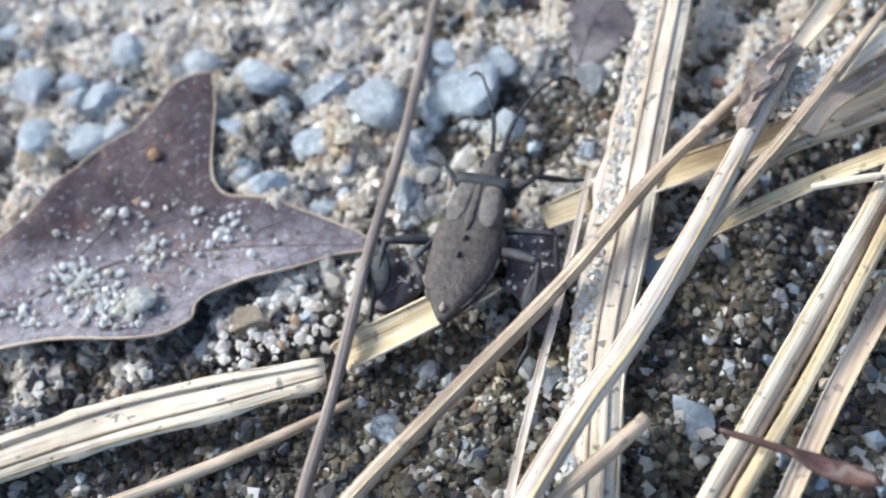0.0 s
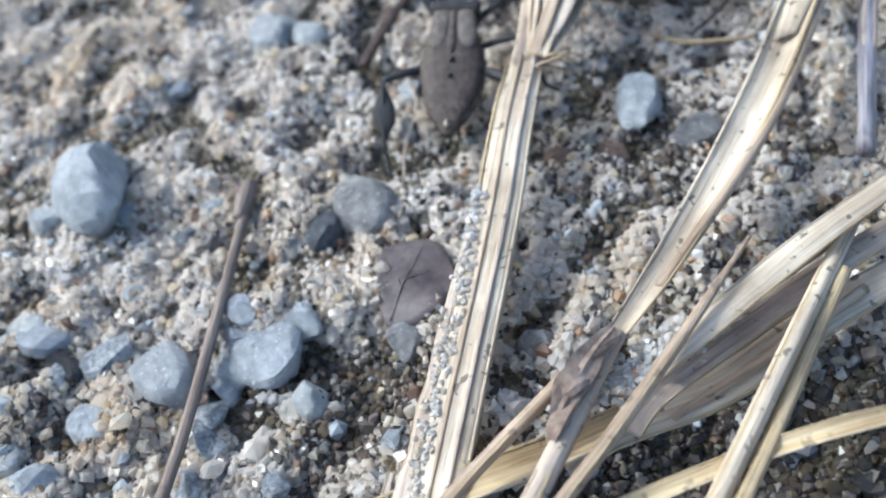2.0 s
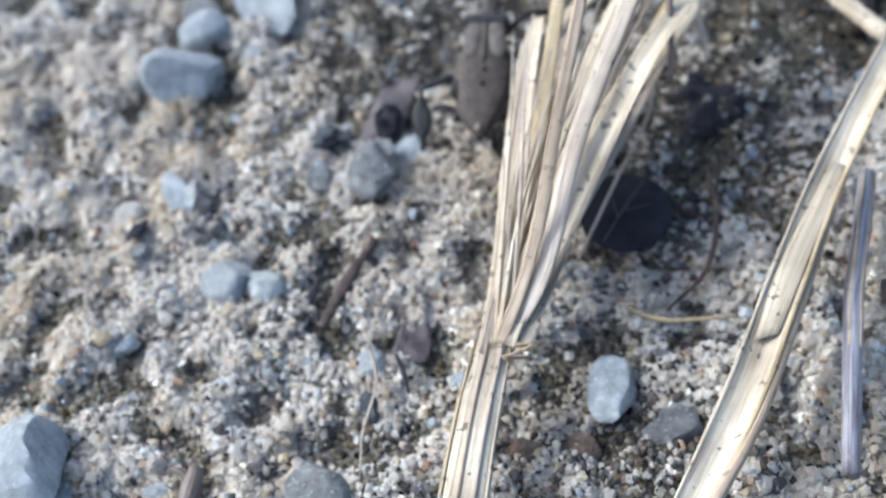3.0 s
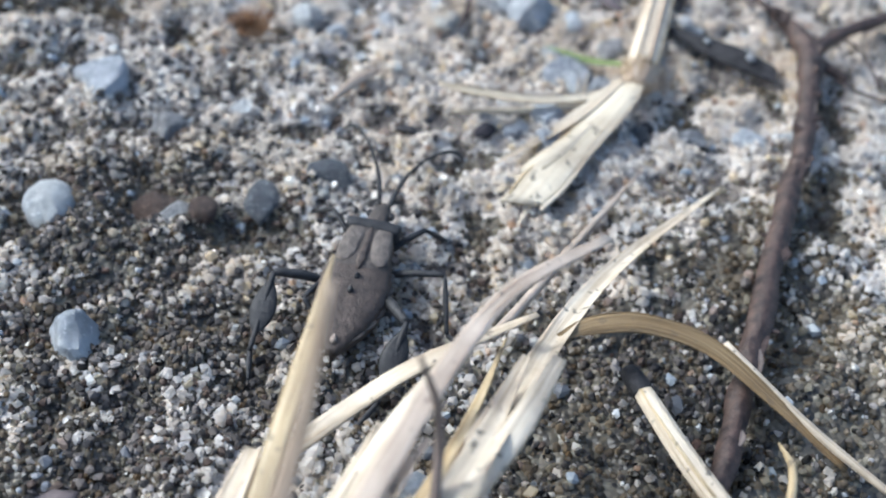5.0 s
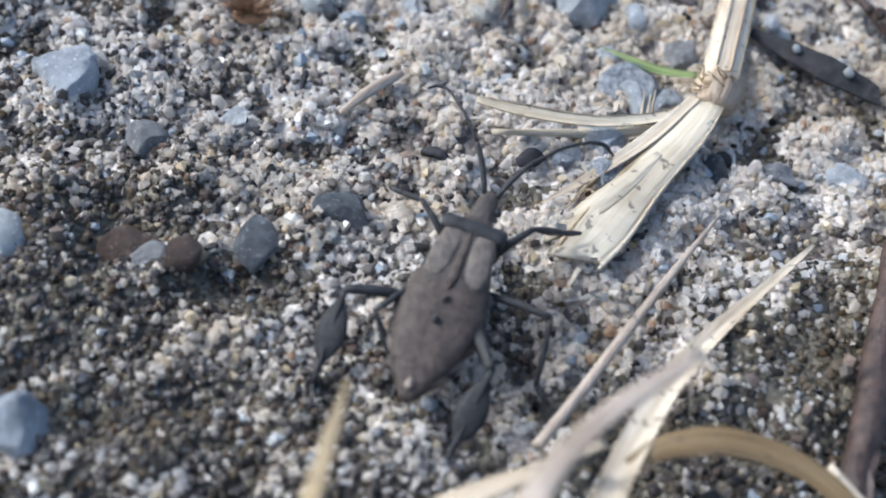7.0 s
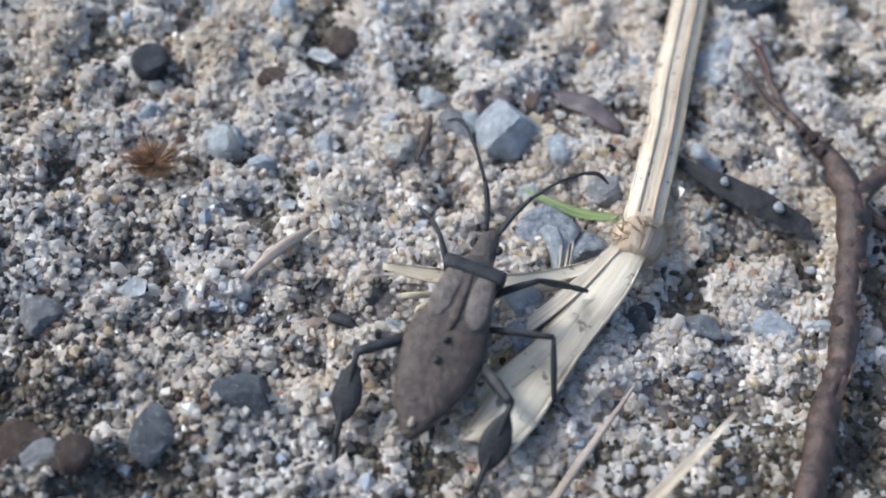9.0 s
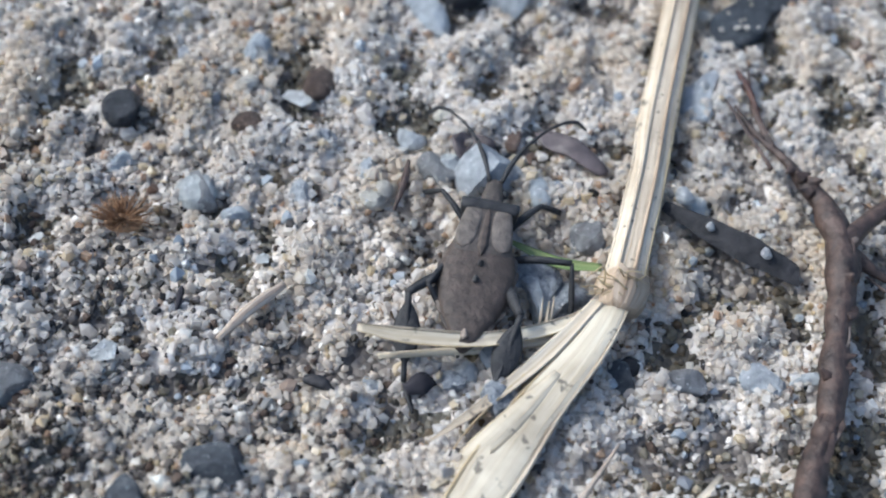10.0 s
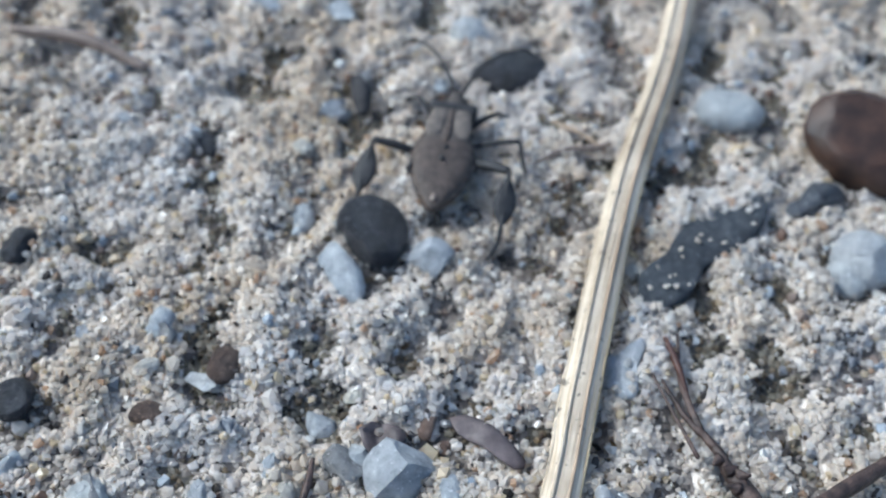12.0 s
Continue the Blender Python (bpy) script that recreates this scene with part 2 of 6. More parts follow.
M_CHAR = mat_plain("charred_wood", (0.008, 0.008, 0.009), (0.038, 0.035, 0.037), 700, 0.8, 1.0)
M_RED = mat_plain("red_brown_husk", (0.025, 0.011, 0.009), (0.085, 0.038, 0.027), 500, 0.5)
M_FUZZ = mat_plain("rusty_bristle", (0.13, 0.065, 0.03), (0.38, 0.22, 0.115), 900, 0.7)
M_SHELL = mat_plain("bug_cuticle", (0.032, 0.0235, 0.0185), (0.084, 0.061, 0.048), 1100, 0.6, 0.8)
M_PAD = mat_plain("wing_pad", (0.036, 0.029, 0.0245), (0.088, 0.070, 0.058), 1300, 0.62, 0.8)
M_LOBE = mat_plain("pale_wing_pad", (0.070, 0.057, 0.047), (0.155, 0.126, 0.104), 1300, 0.62, 0.8)
M_DARKSHELL = mat_plain("dark_cuticle", (0.010, 0.0098, 0.0105), (0.034, 0.032, 0.033), 1300, 0.6, 0.6)
M_TIP = mat_plain("pale_cuticle", (0.16, 0.12, 0.09), (0.28, 0.23, 0.19), 1500, 0.5, 0.4)


# ---- building ----
def mesh_object(name, verts, faces, mat, parent=None, smooth=True, uvs=None):
    """A mesh from vertices in millimetres."""
    me = bpy.data.meshes.new(name)
    me.from_pydata([tuple(c * MM for c in v) for v in verts], [], faces)
    me.materials.append(mat)
    me.polygons.foreach_set("use_smooth", [smooth] * len(me.polygons))
    if uvs is not None:
        layer = me.uv_layers.new(name="UVMap")
        index = np.empty(len(me.loops), dtype=np.int32)
        me.loops.foreach_get("vertex_index", index)
        layer.data.foreach_set("uv", np.asarray(uvs, dtype=np.float32)[index].ravel())
    me.update()
    ob = new(name, me)
    if parent is not None:
        ob.parent = parent
    return ob


def hollow(x, y, cx, cy, r):
    return math.exp(-((x - cx) ** 2 + (y - cy) ** 2) / (r * r))


def ground_z(x, y):
    """Height of the sand in millimetres at x, y in millimetres."""
    z = 0.8 * noise.noise((x / 14.0, y / 14.0, 0.3)) + 1.6 * noise.noise((x / 4.2, y / 4.2, 4.0)) + 0.5 * noise.noise((x / 1.9, y / 1.9, 9.0))
    z -= 3.2 * hollow(x, y, 25, 54, 9) + 2.2 * hollow(x, y, -22, 45, 7) + 2.0 * hollow(x, y, 0, 48, 7) + 1.8 * hollow(x, y, 2, 68, 4)
    z -= 2.5 * hollow(x, y, 23, 56, 4.5) + 1.6 * hollow(x, y, 15, 40, 9) + 1.5 * hollow(x, y, 38, 104, 8)
    return z - 0.2


def spline(nodes, steps):
    """A smooth curve through the nodes: points evenly along each span."""
    p = [Vector(n) for n in nodes]
    p = [2 * p[0] - p[1], *p, 2 * p[-1] - p[-2]]
    out = []
    for i in range(1, len(p) - 2):
        a, b, c, d = p[i - 1:i + 3]
        for k in range(steps):
            u = k / steps
            out.append(0.5 * ((2 * b) + (c - a) * u + (2 * a - 5 * b + 4 * c - d) * u * u + (3 * b - a - 3 * c + d) * u ** 3))
    out.append(p[-2].copy())
    return out


def sweep(nodes, widths, thick=None, ring=12, steps=8, shape="round", up=(0, 0, 1), rough=0.06, seed=0, twist=0.0, cut=0.0):
    """Vertices, faces and UVs of a stalk along the nodes. widths: half widths, one a node. thick: half thickness as a share of the width.
    shape: round, flat (ribbed blade) or channel (blade folded to a V). cut: slant of the far end."""
    r = random.Random(seed)
    pts = spline(nodes, steps)
    n = len(pts)
    ws = [Vector((w, 0, 0)) for w in widths]
    ws = [v.x for v in spline(ws, steps)]
    ks = {"round": 1.0, "flat": 0.16, "channel": 0.14}[shape] if thick is None else thick
    ridge = [1 + rough * r.uniform(-1, 1) for _ in range(ring)]
    verts, uvs, faces, length = [], [], [], 0.0
    off = r.uniform(0, 500)
    for i, p in enumerate(pts):
        tan = (pts[min(i + 1, n - 1)] - pts[max(i - 1, 0)]).normalized()
        side = tan.cross(Vector(up)).normalized()
        nor = side.cross(tan).normalized()
        if twist:
            turn = Matrix.Rotation(radians(twist) * i / (n - 1), 3, tan)
            side, nor = turn @ side, turn @ nor
        if i:
            length += (p - pts[i - 1]).length
        wob = 1 + rough * 1.3 * noise.noise((length * 0.35, off, 1.0))
        for k in range(ring):
            a = 2 * math.pi * k / ring
            cx, cz = math.cos(a), math.sin(a)
            w = max(ws[i], 0.02) * wob
            x, z = w * cx * ridge[k], w * cz * ks * ridge[k]
            if shape == "channel":
                z += abs(cx) ** 1.3 * w * 0.55
            if shape == "flat":
                z += w * 0.055 * math.cos(cx * 9.0)
            slant = cut * cx * w if i == n - 1 else 0.0
            verts.append(p + side * x + nor * z + tan * slant)
            uvs.append((off + k * 0.11 if k <= ring / 2 else off + (ring - k) * 0.11, length))
        if i:
            for k in range(ring):
                a, b = (i - 1) * ring + k, (i - 1) * ring + (k + 1) % ring
                faces.append((a, b, b + ring, a + ring))
    faces.append(tuple(range(ring - 1, -1, -1)))
    faces.append(tuple(range((n - 1) * ring, n * ring)))
    return verts, faces, uvs


def merged(pieces):
    verts, faces, uvs = [], [], []
    for v, f, u in pieces:
        o = len(verts)
        verts += v
        uvs += u
        faces += [tuple(i + o for i in q) for q in f]
    return verts, faces, uvs


def stalk(name, mat, nodes, widths, label, category="straw", group="", **how):
    v, f, u = sweep(nodes, widths, **how)
    return tagged(mesh_object(name, v, f, mat, None, True, u), label, category, group)


def stalk_part(name, mat, parent, nodes, widths, label="", **how):
    v, f, u = sweep(nodes, widths, **how)
    return tagged(mesh_object(name, v, f, mat, parent, True, u), label)


ICO = bmesh.new()
bmesh.ops.create_icosphere(ICO, subdivisions=1, radius=1.0)
ICO_V = np.array([v.co[:] for v in ICO.verts], dtype=np.float64)
ICO_F = np.array([[v.index for v in f.verts] for f in ICO.faces], dtype=np.int64)
ICO.free()
OCT_V = np.array([(1, 0, 0), (-1, 0, 0), (0, 1, 0), (0, -1, 0), (0, 0, 1), (0, 0, -1)], dtype=np.float64)
CUBE_V = np.array([(x, y, z) for x in (-0.7, 0.7) for y in (-0.7, 0.7) for z in (-0.7, 0.7)], dtype=np.float64)
CUBE_F = np.array([(0, 1, 3), (0, 3, 2), (4, 6, 7), (4, 7, 5), (0, 4, 5), (0, 5, 1), (2, 3, 7), (2, 7, 6), (0, 2, 6), (0, 6, 4), (1, 5, 7), (1, 7, 3)], dtype=np.int64)
OCT_F = np.array([(0, 2, 4), (2, 1, 4), (1, 3, 4), (3, 0, 4), (2, 0, 5), (1, 2, 5), (3, 1, 5), (0, 3, 5)], dtype=np.int64)


def grain_cloud(name, places, sizes, mat, seed, base_v=ICO_V, base_f=ICO_F, jitter=0.17, flat=(0.65, 1.0), smooth=True):
    """Many loose grains in one mesh. places, sizes (half diameters): millimetres."""
    r = np.random.RandomState(seed)
    n, k = len(places), len(base_v)
    v = (base_v[None] * (1 + r.uniform(-0.4 * jitter, 0.4 * jitter, (n, k, 1))) + r.uniform(-jitter, jitter, (n, k, 3))) * r.uniform(flat[0], flat[1], (n, 1, 3))
    q = r.normal(size=(n, 4))
    q /= np.linalg.norm(q, axis=1, keepdims=True)
    w, x, y, z = q.T
    rot = np.stack([1 - 2 * (y * y + z * z), 2 * (x * y - z * w), 2 * (x * z + y * w), 2 * (x * y + z * w), 1 - 2 * (x * x + z * z),
                    2 * (y * z - x * w), 2 * (x * z - y * w), 2 * (y * z + x * w), 1 - 2 * (x * x + y * y)], 1).reshape(n, 3, 3)
    v = np.einsum("nij,nkj->nki", rot, v) * np.asarray(sizes)[:, None, None] + np.asarray(places)[:, None, :]
    f = (base_f[None] + (np.arange(n) * k)[:, None, None]).reshape(-1, 3)
    me = bpy.data.meshes.new(name)
    me.vertices.add(n * k)
    me.vertices.foreach_set("co", (v.reshape(-1) * MM).astype(np.float32))
    me.loops.add(f.size)
    me.loops.foreach_set("vertex_index", f.reshape(-1).astype(np.int32))
    me.polygons.add(len(f))
    me.polygons.foreach_set("loop_start", np.arange(0, f.size, 3, dtype=np.int32))
    me.polygons.foreach_set("loop_total", np.full(len(f), 3, dtype=np.int32))
    me.materials.append(mat)
    me.polygons.foreach_set("use_smooth", np.full(len(f), smooth, dtype=bool))
    me.update(calc_edges=True)
    return new(name, me)


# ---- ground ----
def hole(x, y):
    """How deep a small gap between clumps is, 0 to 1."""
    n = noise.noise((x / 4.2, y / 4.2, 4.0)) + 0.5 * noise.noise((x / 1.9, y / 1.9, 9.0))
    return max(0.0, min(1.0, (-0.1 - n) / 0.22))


def damp_shade(x, y):
    """How damp and dark the sand is, 0 to 1; the dark includes painted shade under straws."""
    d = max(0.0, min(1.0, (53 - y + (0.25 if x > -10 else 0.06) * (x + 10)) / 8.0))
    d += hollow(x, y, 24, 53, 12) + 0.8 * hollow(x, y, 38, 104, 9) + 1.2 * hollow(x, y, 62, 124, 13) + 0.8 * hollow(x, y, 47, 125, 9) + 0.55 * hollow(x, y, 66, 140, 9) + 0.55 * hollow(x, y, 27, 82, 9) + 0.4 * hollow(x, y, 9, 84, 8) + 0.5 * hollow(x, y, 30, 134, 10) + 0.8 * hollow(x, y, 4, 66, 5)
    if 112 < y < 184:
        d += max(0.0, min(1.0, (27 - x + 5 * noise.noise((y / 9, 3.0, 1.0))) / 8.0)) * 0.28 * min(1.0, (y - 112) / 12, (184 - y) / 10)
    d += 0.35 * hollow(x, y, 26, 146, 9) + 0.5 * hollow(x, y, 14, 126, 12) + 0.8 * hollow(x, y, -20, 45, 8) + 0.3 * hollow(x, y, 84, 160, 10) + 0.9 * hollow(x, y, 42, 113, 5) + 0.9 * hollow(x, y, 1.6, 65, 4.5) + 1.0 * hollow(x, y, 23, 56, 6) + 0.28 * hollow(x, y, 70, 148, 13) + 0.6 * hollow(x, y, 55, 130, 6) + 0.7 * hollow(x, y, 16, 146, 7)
    # gaps between clumps also take the darker grains, as painted shade
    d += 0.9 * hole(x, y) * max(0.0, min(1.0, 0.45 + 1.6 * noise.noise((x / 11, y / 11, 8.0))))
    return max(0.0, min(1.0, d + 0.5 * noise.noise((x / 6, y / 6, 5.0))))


def build_ground():
    def axis(lo, hi, step):
        fine = list(np.arange(lo, hi + 0.01, step))
        far = [30, 90, 250, 700, 2000, 6000, 20000]
        return [lo - d for d in reversed(far)] + fine + [hi + d for d in far]
    xs, ys = axis(-70, 130, 0.8), axis(0, 260, 0.8)
    verts = [(x, y, ground_z(x, y)) for y in ys for x in xs]
    w = len(xs)
    faces = [(j * w + i, j * w + i + 1, (j + 1) * w + i + 1, (j + 1) * w + i) for j in range(len(ys) - 1) for i in range(w - 1)]
    ob = mesh_object("ground", verts, faces, M_GROUND)
    ob.data.materials.append(M_GROUND_DAMP_SHADE)
    ob.data.materials.append(M_GROUND_GAP_SHADE)
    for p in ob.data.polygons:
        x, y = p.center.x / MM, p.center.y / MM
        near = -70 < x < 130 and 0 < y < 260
        p.material_index = 0 if not near else 1 if damp_shade(x, y) > 0.55 else 2 if hole(x, y) > 0.35 else 0
    tagged(ob, "damp pale sandy ground with small bumps, shade coloured into hollows", "ground", kind="structure")


build_ground()


def scatter(n, seed, inside, lo, hi, power=1.0, sink=0.15, proud=0.9):
    """Places on the sand and half sizes for n grains where inside(x, y) holds."""
    r = random.Random(seed)
    places, sizes = [], []
    while len(places) < n:
        y = r.uniform(27, 232)
        left = -50 if y < 95 else -50 + (y - 95) * 0.9 if y < 110 else -36 + (y - 110) * 0.25 if y < 150 else -26 + (y - 150) * 1.1 if y < 180 else 8 + (y - 180) * 0.2
        x = r.uniform(left, 28 + (y - 30) * 0.45)
        if not inside(x, y, r):
            continue
        s = (lo + (hi - lo) * r.random() ** power) * (1.0 + 0.45 * max(0.0, min(1.0, (88 - y) / 30)))     # coarser sand by the oak leaf
        places.append((x, y, ground_z(x, y) + s * r.uniform(-sink, proud)))
        sizes.append(s)
    return places, sizes


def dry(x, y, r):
    return r.random() > 0.94 * damp_shade(x, y) and r.random() > 0.9 * hole(x, y)


# damp sand and the spots where shade is painted with dark grains
def wet(x, y, r):
    return r.random() < damp_shade(x, y)


def clump(x, y, r):
    return noise.noise((x / 4.2, y / 4.2, 4.0)) + 0.6 * noise.noise((x / 1.9, y / 1.9, 9.0)) > 0.12 and r.random() > 1.2 * damp_shade(x, y)


tagged(grain_cloud("sand_grains", *scatter(47000, 11, dry, 0.20, 0.46, 1.6, 0.35, 0.5), M_GRAIN, 3, jitter=0.2, flat=(0.55, 1.2), smooth=False), "loose coarse quartz sand grains, white, grey and tan", "sand", kind="stuff")
r = random.Random(71)
edge = [(x, y, 0.2 + 0.28 * r.random() ** 1.5) for x, y in ((r.uniform(-36, 14), r.uniform(146, 190)) for _ in range(16000)) if x < -25 + (y - 150) * 1.1 if y < 182]
tagged(grain_cloud("sand_margin", [(x, y, ground_z(x, y) + h * r.uniform(-0.3, 0.5)) for x, y, h in edge], [q[2] for q in edge], M_GRAIN, 72, jitter=0.2, flat=(0.55, 1.2), smooth=False), "loose coarse quartz sand grains, white and grey", "sand", kind="stuff")
tagged(grain_cloud("sand_shards", *scatter(40000, 15, dry, 0.19, 0.40, 1.4, 0.2, 0.75), M_GRAIN, 13, CUBE_V, CUBE_F, 0.30, (0.6, 1.2), False), "angular quartz sand grains, white and grey", "sand", kind="stuff")
tagged(grain_cloud("clumped_sand", *scatter(20000, 16, clump, 0.20, 0.40, 1.2, -0.7), M_GRAIN, 14, CUBE_V, CUBE_F, 0.28, (0.65, 1.25), False), "sand grains stuck in small raised clumps", "sand", kind="stuff")
tagged(grain_cloud("damp_shaded_grains", *scatter(30000, 17, wet, 0.18, 0.44, 1.5, 0.3, 0.5), M_DAMP_SHADE, 15, jitter=0.2, flat=(0.6, 1.15), smooth=False), "damp olive and grey sand grains, darkened for shade", "sand", kind="stuff")
tagged(grain_cloud("fine_sand", *scatter(16000, 12, dry, 0.09, 0.18, 1.0, -0.3), M_GRAIN, 4, OCT_V, OCT_F, smooth=False), "fine pale sand between the coarse grains", "sand", kind="stuff")


# humus spots; dark grains also stand for shade beneath the straw pile
def dark_patch(x, y, r):
    d = 1.3 * hollow(x, y, 17, 148, 16) + 1.4 * hollow(x, y, 26, 133, 13) + 0.6 * hollow(x, y, 15, 172, 9) + 0.7 * hollow(x, y, 24, 158, 7) + 1.1 * hollow(x, y, 42, 113, 6) + 0.8 * hollow(x, y, -24, 47.5, 6) + 0.8 * hollow(x, y, 22, 54, 6) + 0.35 * hollow(x, y, 6, 100, 10) + 0.4 * hollow(x, y, 30, 84, 8) + 0.8 * hollow(x, y, 25, 52, 12) + 0.7 * hollow(x, y, 36, 104, 9) + 0.6 * hollow(x, y, -24, 44, 9)
    d += 0.9 * hollow(x, y, 23.5, 83, 4.5) + 0.7 * hollow(x, y, 30, 86, 5) + 0.7 * hollow(x, y, 24, 146, 5) + 1.3 * hollow(x, y, 1.6, 65, 4.5) + 1.2 * hollow(x, y, 23, 56, 6) + 0.8 * hollow(x, y, 17, 146, 8) + 0.9 * hollow(x, y, 22, 131, 9) + 0.9 * hollow(x, y, 55, 130, 6) + 0.8 * hollow(x, y, -36, 46, 7) + 0.5 * hollow(x, y, -22, 67, 5)
    d += 0.4 if noise.noise((x / 3.5, y / 3.5, 12.0)) > 0.42 else 0.02
    return r.random() < min(1.0, d) * (0.35 + 0.9 * max(0.0, 0.5 + noise.noise((x / 5, y / 5, 2.0))))


tagged(grain_cloud("mixed_grit", *scatter(3600, 23, lambda x, y, r: r.random() < 0.35 + 0.9 * max(0.0, noise.noise((x / 8, y / 8, 6.0))), 0.3, 0.8, 2.0, 0.5, 0.5), M_GRIT, 24, jitter=0.25, flat=(0.55, 1.0), smooth=False), "blue-grey, brown and black grit among pale sand", "grit", kind="stuff")
tagged(grain_cloud("soil_and_shade_crumbs", *scatter(19000, 13, dark_patch, 0.16, 0.48, 1.6), M_DARKGRAIN, 5, jitter=0.25, flat=(0.5, 1.1), smooth=False), "dark humus crumbs and mineral grains, some standing for shade under straws", "soil", kind="stuff")
tagged(grain_cloud("fine_gravel", *scatter(1500, 14, lambda x, y, r: damp_shade(x, y) < 0.4 and r.random() < 0.25 + 0.75 * max(0, noise.noise((x / 20, y / 20, 7.0)) + (0.4 if y < 100 else 0.0)), 0.42, 0.85, 2.4, 0.4), M_GRAIN, 6, jitter=0.2, flat=(0.5, 1.1), smooth=False), "scattered fine gravel among the sand", "gravel", kind="stuff")


# ---- stones ----
def stone_mesh(seed, sx, sy, sz, planes=9, detail=3):
    r = random.Random(seed)
    bm = bmesh.new()
    bmesh.ops.create_icosphere(bm, subdivisions=detail, radius=1.0)
    cuts = []
    for _ in range(planes):
        d = Vector((r.gauss(0, 1), r.gauss(0, 1), r.gauss(0, 1))).normalized()
        cuts.append((d, r.uniform(*((0.42, 0.82) if planes > 6 else (0.66, 0.9)))))
    for v in bm.verts:
        c = v.co.copy()
        for d, far in cuts:
            over = c.dot(d) - far
            if over > 0:
                c -= d * over
        c *= 1 + 0.04 * noise.noise(c * 2.2 + Vector((seed, 0, 0))) + (0.05 if planes > 6 else 0.03) * noise.noise(c * 6.0 + Vector((0, seed, 0)))
        v.co = Vector((c.x * sx, c.y * sy, c.z * sz)) * MM * (1.26 if planes > 6 else 1.14)
    for f in bm.faces:
        f.smooth = True
    me = bpy.data.meshes.new("pebble")
    bm.to_mesh(me)
    bm.free()
    me.set_sharp_from_angle(angle=radians(20))
    return me


WORDS = {"blue": "angular blue-grey stone half sunk in sand", "pale": "pale smooth pebble lying in the sand", "grey": "rough grey pebble lying in the sand",
         "slate": "dark slate-grey stone lying in the sand", "speck": "speckled grey granite pebble in the sand", "black": "rounded black pebble on pale sand",
         "brown": "small dark brown pebble on sand", "rust": "flat rusty brown stone chip in the sand", "tan": "small tan pebble among grey stones",
         "cream": "small cream-coloured pebble on the sand", "white": "thin white mineral chip on the sand", "olive": "small olive-tinted stone in the sand",
         "dark": "dark crusted pebble on pale sand"}
ROUND = {"pale", "cream", "tan", "black", "brown"}
STONE["dark"] = STONE["black"]
seed_count = 100


def pebbles(kind, rows, lift=0.25, detail=3):
    """Rows of x, y, width and length in millimetres."""
    global seed_count
    for x, y, w, h in rows:
        seed_count += 1
        r = random.Random(seed_count)
        high = min(w, h) * r.uniform(0.34, 0.48)
        me = stone_mesh(seed_count, w / 2, h / 2, high, 5 if kind in ROUND else 7, detail)
        me.materials.append(STONE[kind])
        ob = new("pebble", me)
        ob.matrix_world = pose(x * MM, y * MM, (ground_z(x, y) + high * (lift - 0.15)) * MM, r.uniform(-14, 14), r.uniform(-14, 14), r.uniform(-25, 25))
        tagged(ob, WORDS[kind], "stone", "pebbles in the sand")
        for _ in range(int(4 + 5 * (w + h) / 2)):
            a, q = r.uniform(0, 6.283), r.uniform(0.86, 1.12)
            px, py, g = x + q * w / 2 * math.cos(a), y + q * h / 2 * math.sin(a), r.uniform(0.2, 0.4)
            if damp_shade(px, py) > 0.6:
                continue
            banked[0].append((px, py, ground_z(px, py) + g * r.uniform(0.4, 1.6)))
            banked[1].append(g)


banked = ([], [])
pebbles("pale", [(-11.8, 69.4, 4.3, 5.6), (-35.5, 76.0, 4.3, 2.7), (-23.2, 64.2, 1.9, 2.0), (-27.1, 78.2, 3.8, 3.4), (-1.3, 65.2, 2.5, 3.0), (-9.5, 54.2, 1.5, 1.5),
                 (-6.7, 56.6, 1.6, 1.3), (-22.9, 65.1, 1.6, 1.8), (-30.7, 94.1, 3.3, 3.2), (-1.9, 102.1, 4.1, 3.9), (-14.2, 77.1, 2.0, 1.5), 
                 (11.8, 148.5, 3.8, 4.0), (68.1, 169.0, 1.6, 1.8), (85.6, 206.8, 6.3, 4.4), (92.6, 189.0, 4.7, 4.8), (63.5, 217.6, 3.2, 3.1), (32.5, 208.3, 1.5, 1.4)])
pebbles("blue", [(-4.1, 70.2, 4.5, 5.6), (-7.6, 67.8, 2.1, 2.8), (-37.1, 71.2, 3.7, 3.2), (-42.7, 78.0, 4.4, 4.2), (7.7, 37.2, 2.2, 3.8), (-17.0, 66.5, 3.6, 3.0),
                 (-21.3, 85.9, 3.6, 2.0), (27.3, 86.3, 3.6, 4.8), (-6.0, 58.2, 2.0, 1.4), (-5.6, 73.4, 2.5, 2.5), (-24.0, 69.1, 2.9, 2.4),
                 (-5.7, 112.0, 2.5, 5.4), (-10.9, 98.1, 2.0, 1.8), (14.2, 162.9, 4.4, 5.0), (15.1, 113.3, 2.9, 3.5)], 0.3)
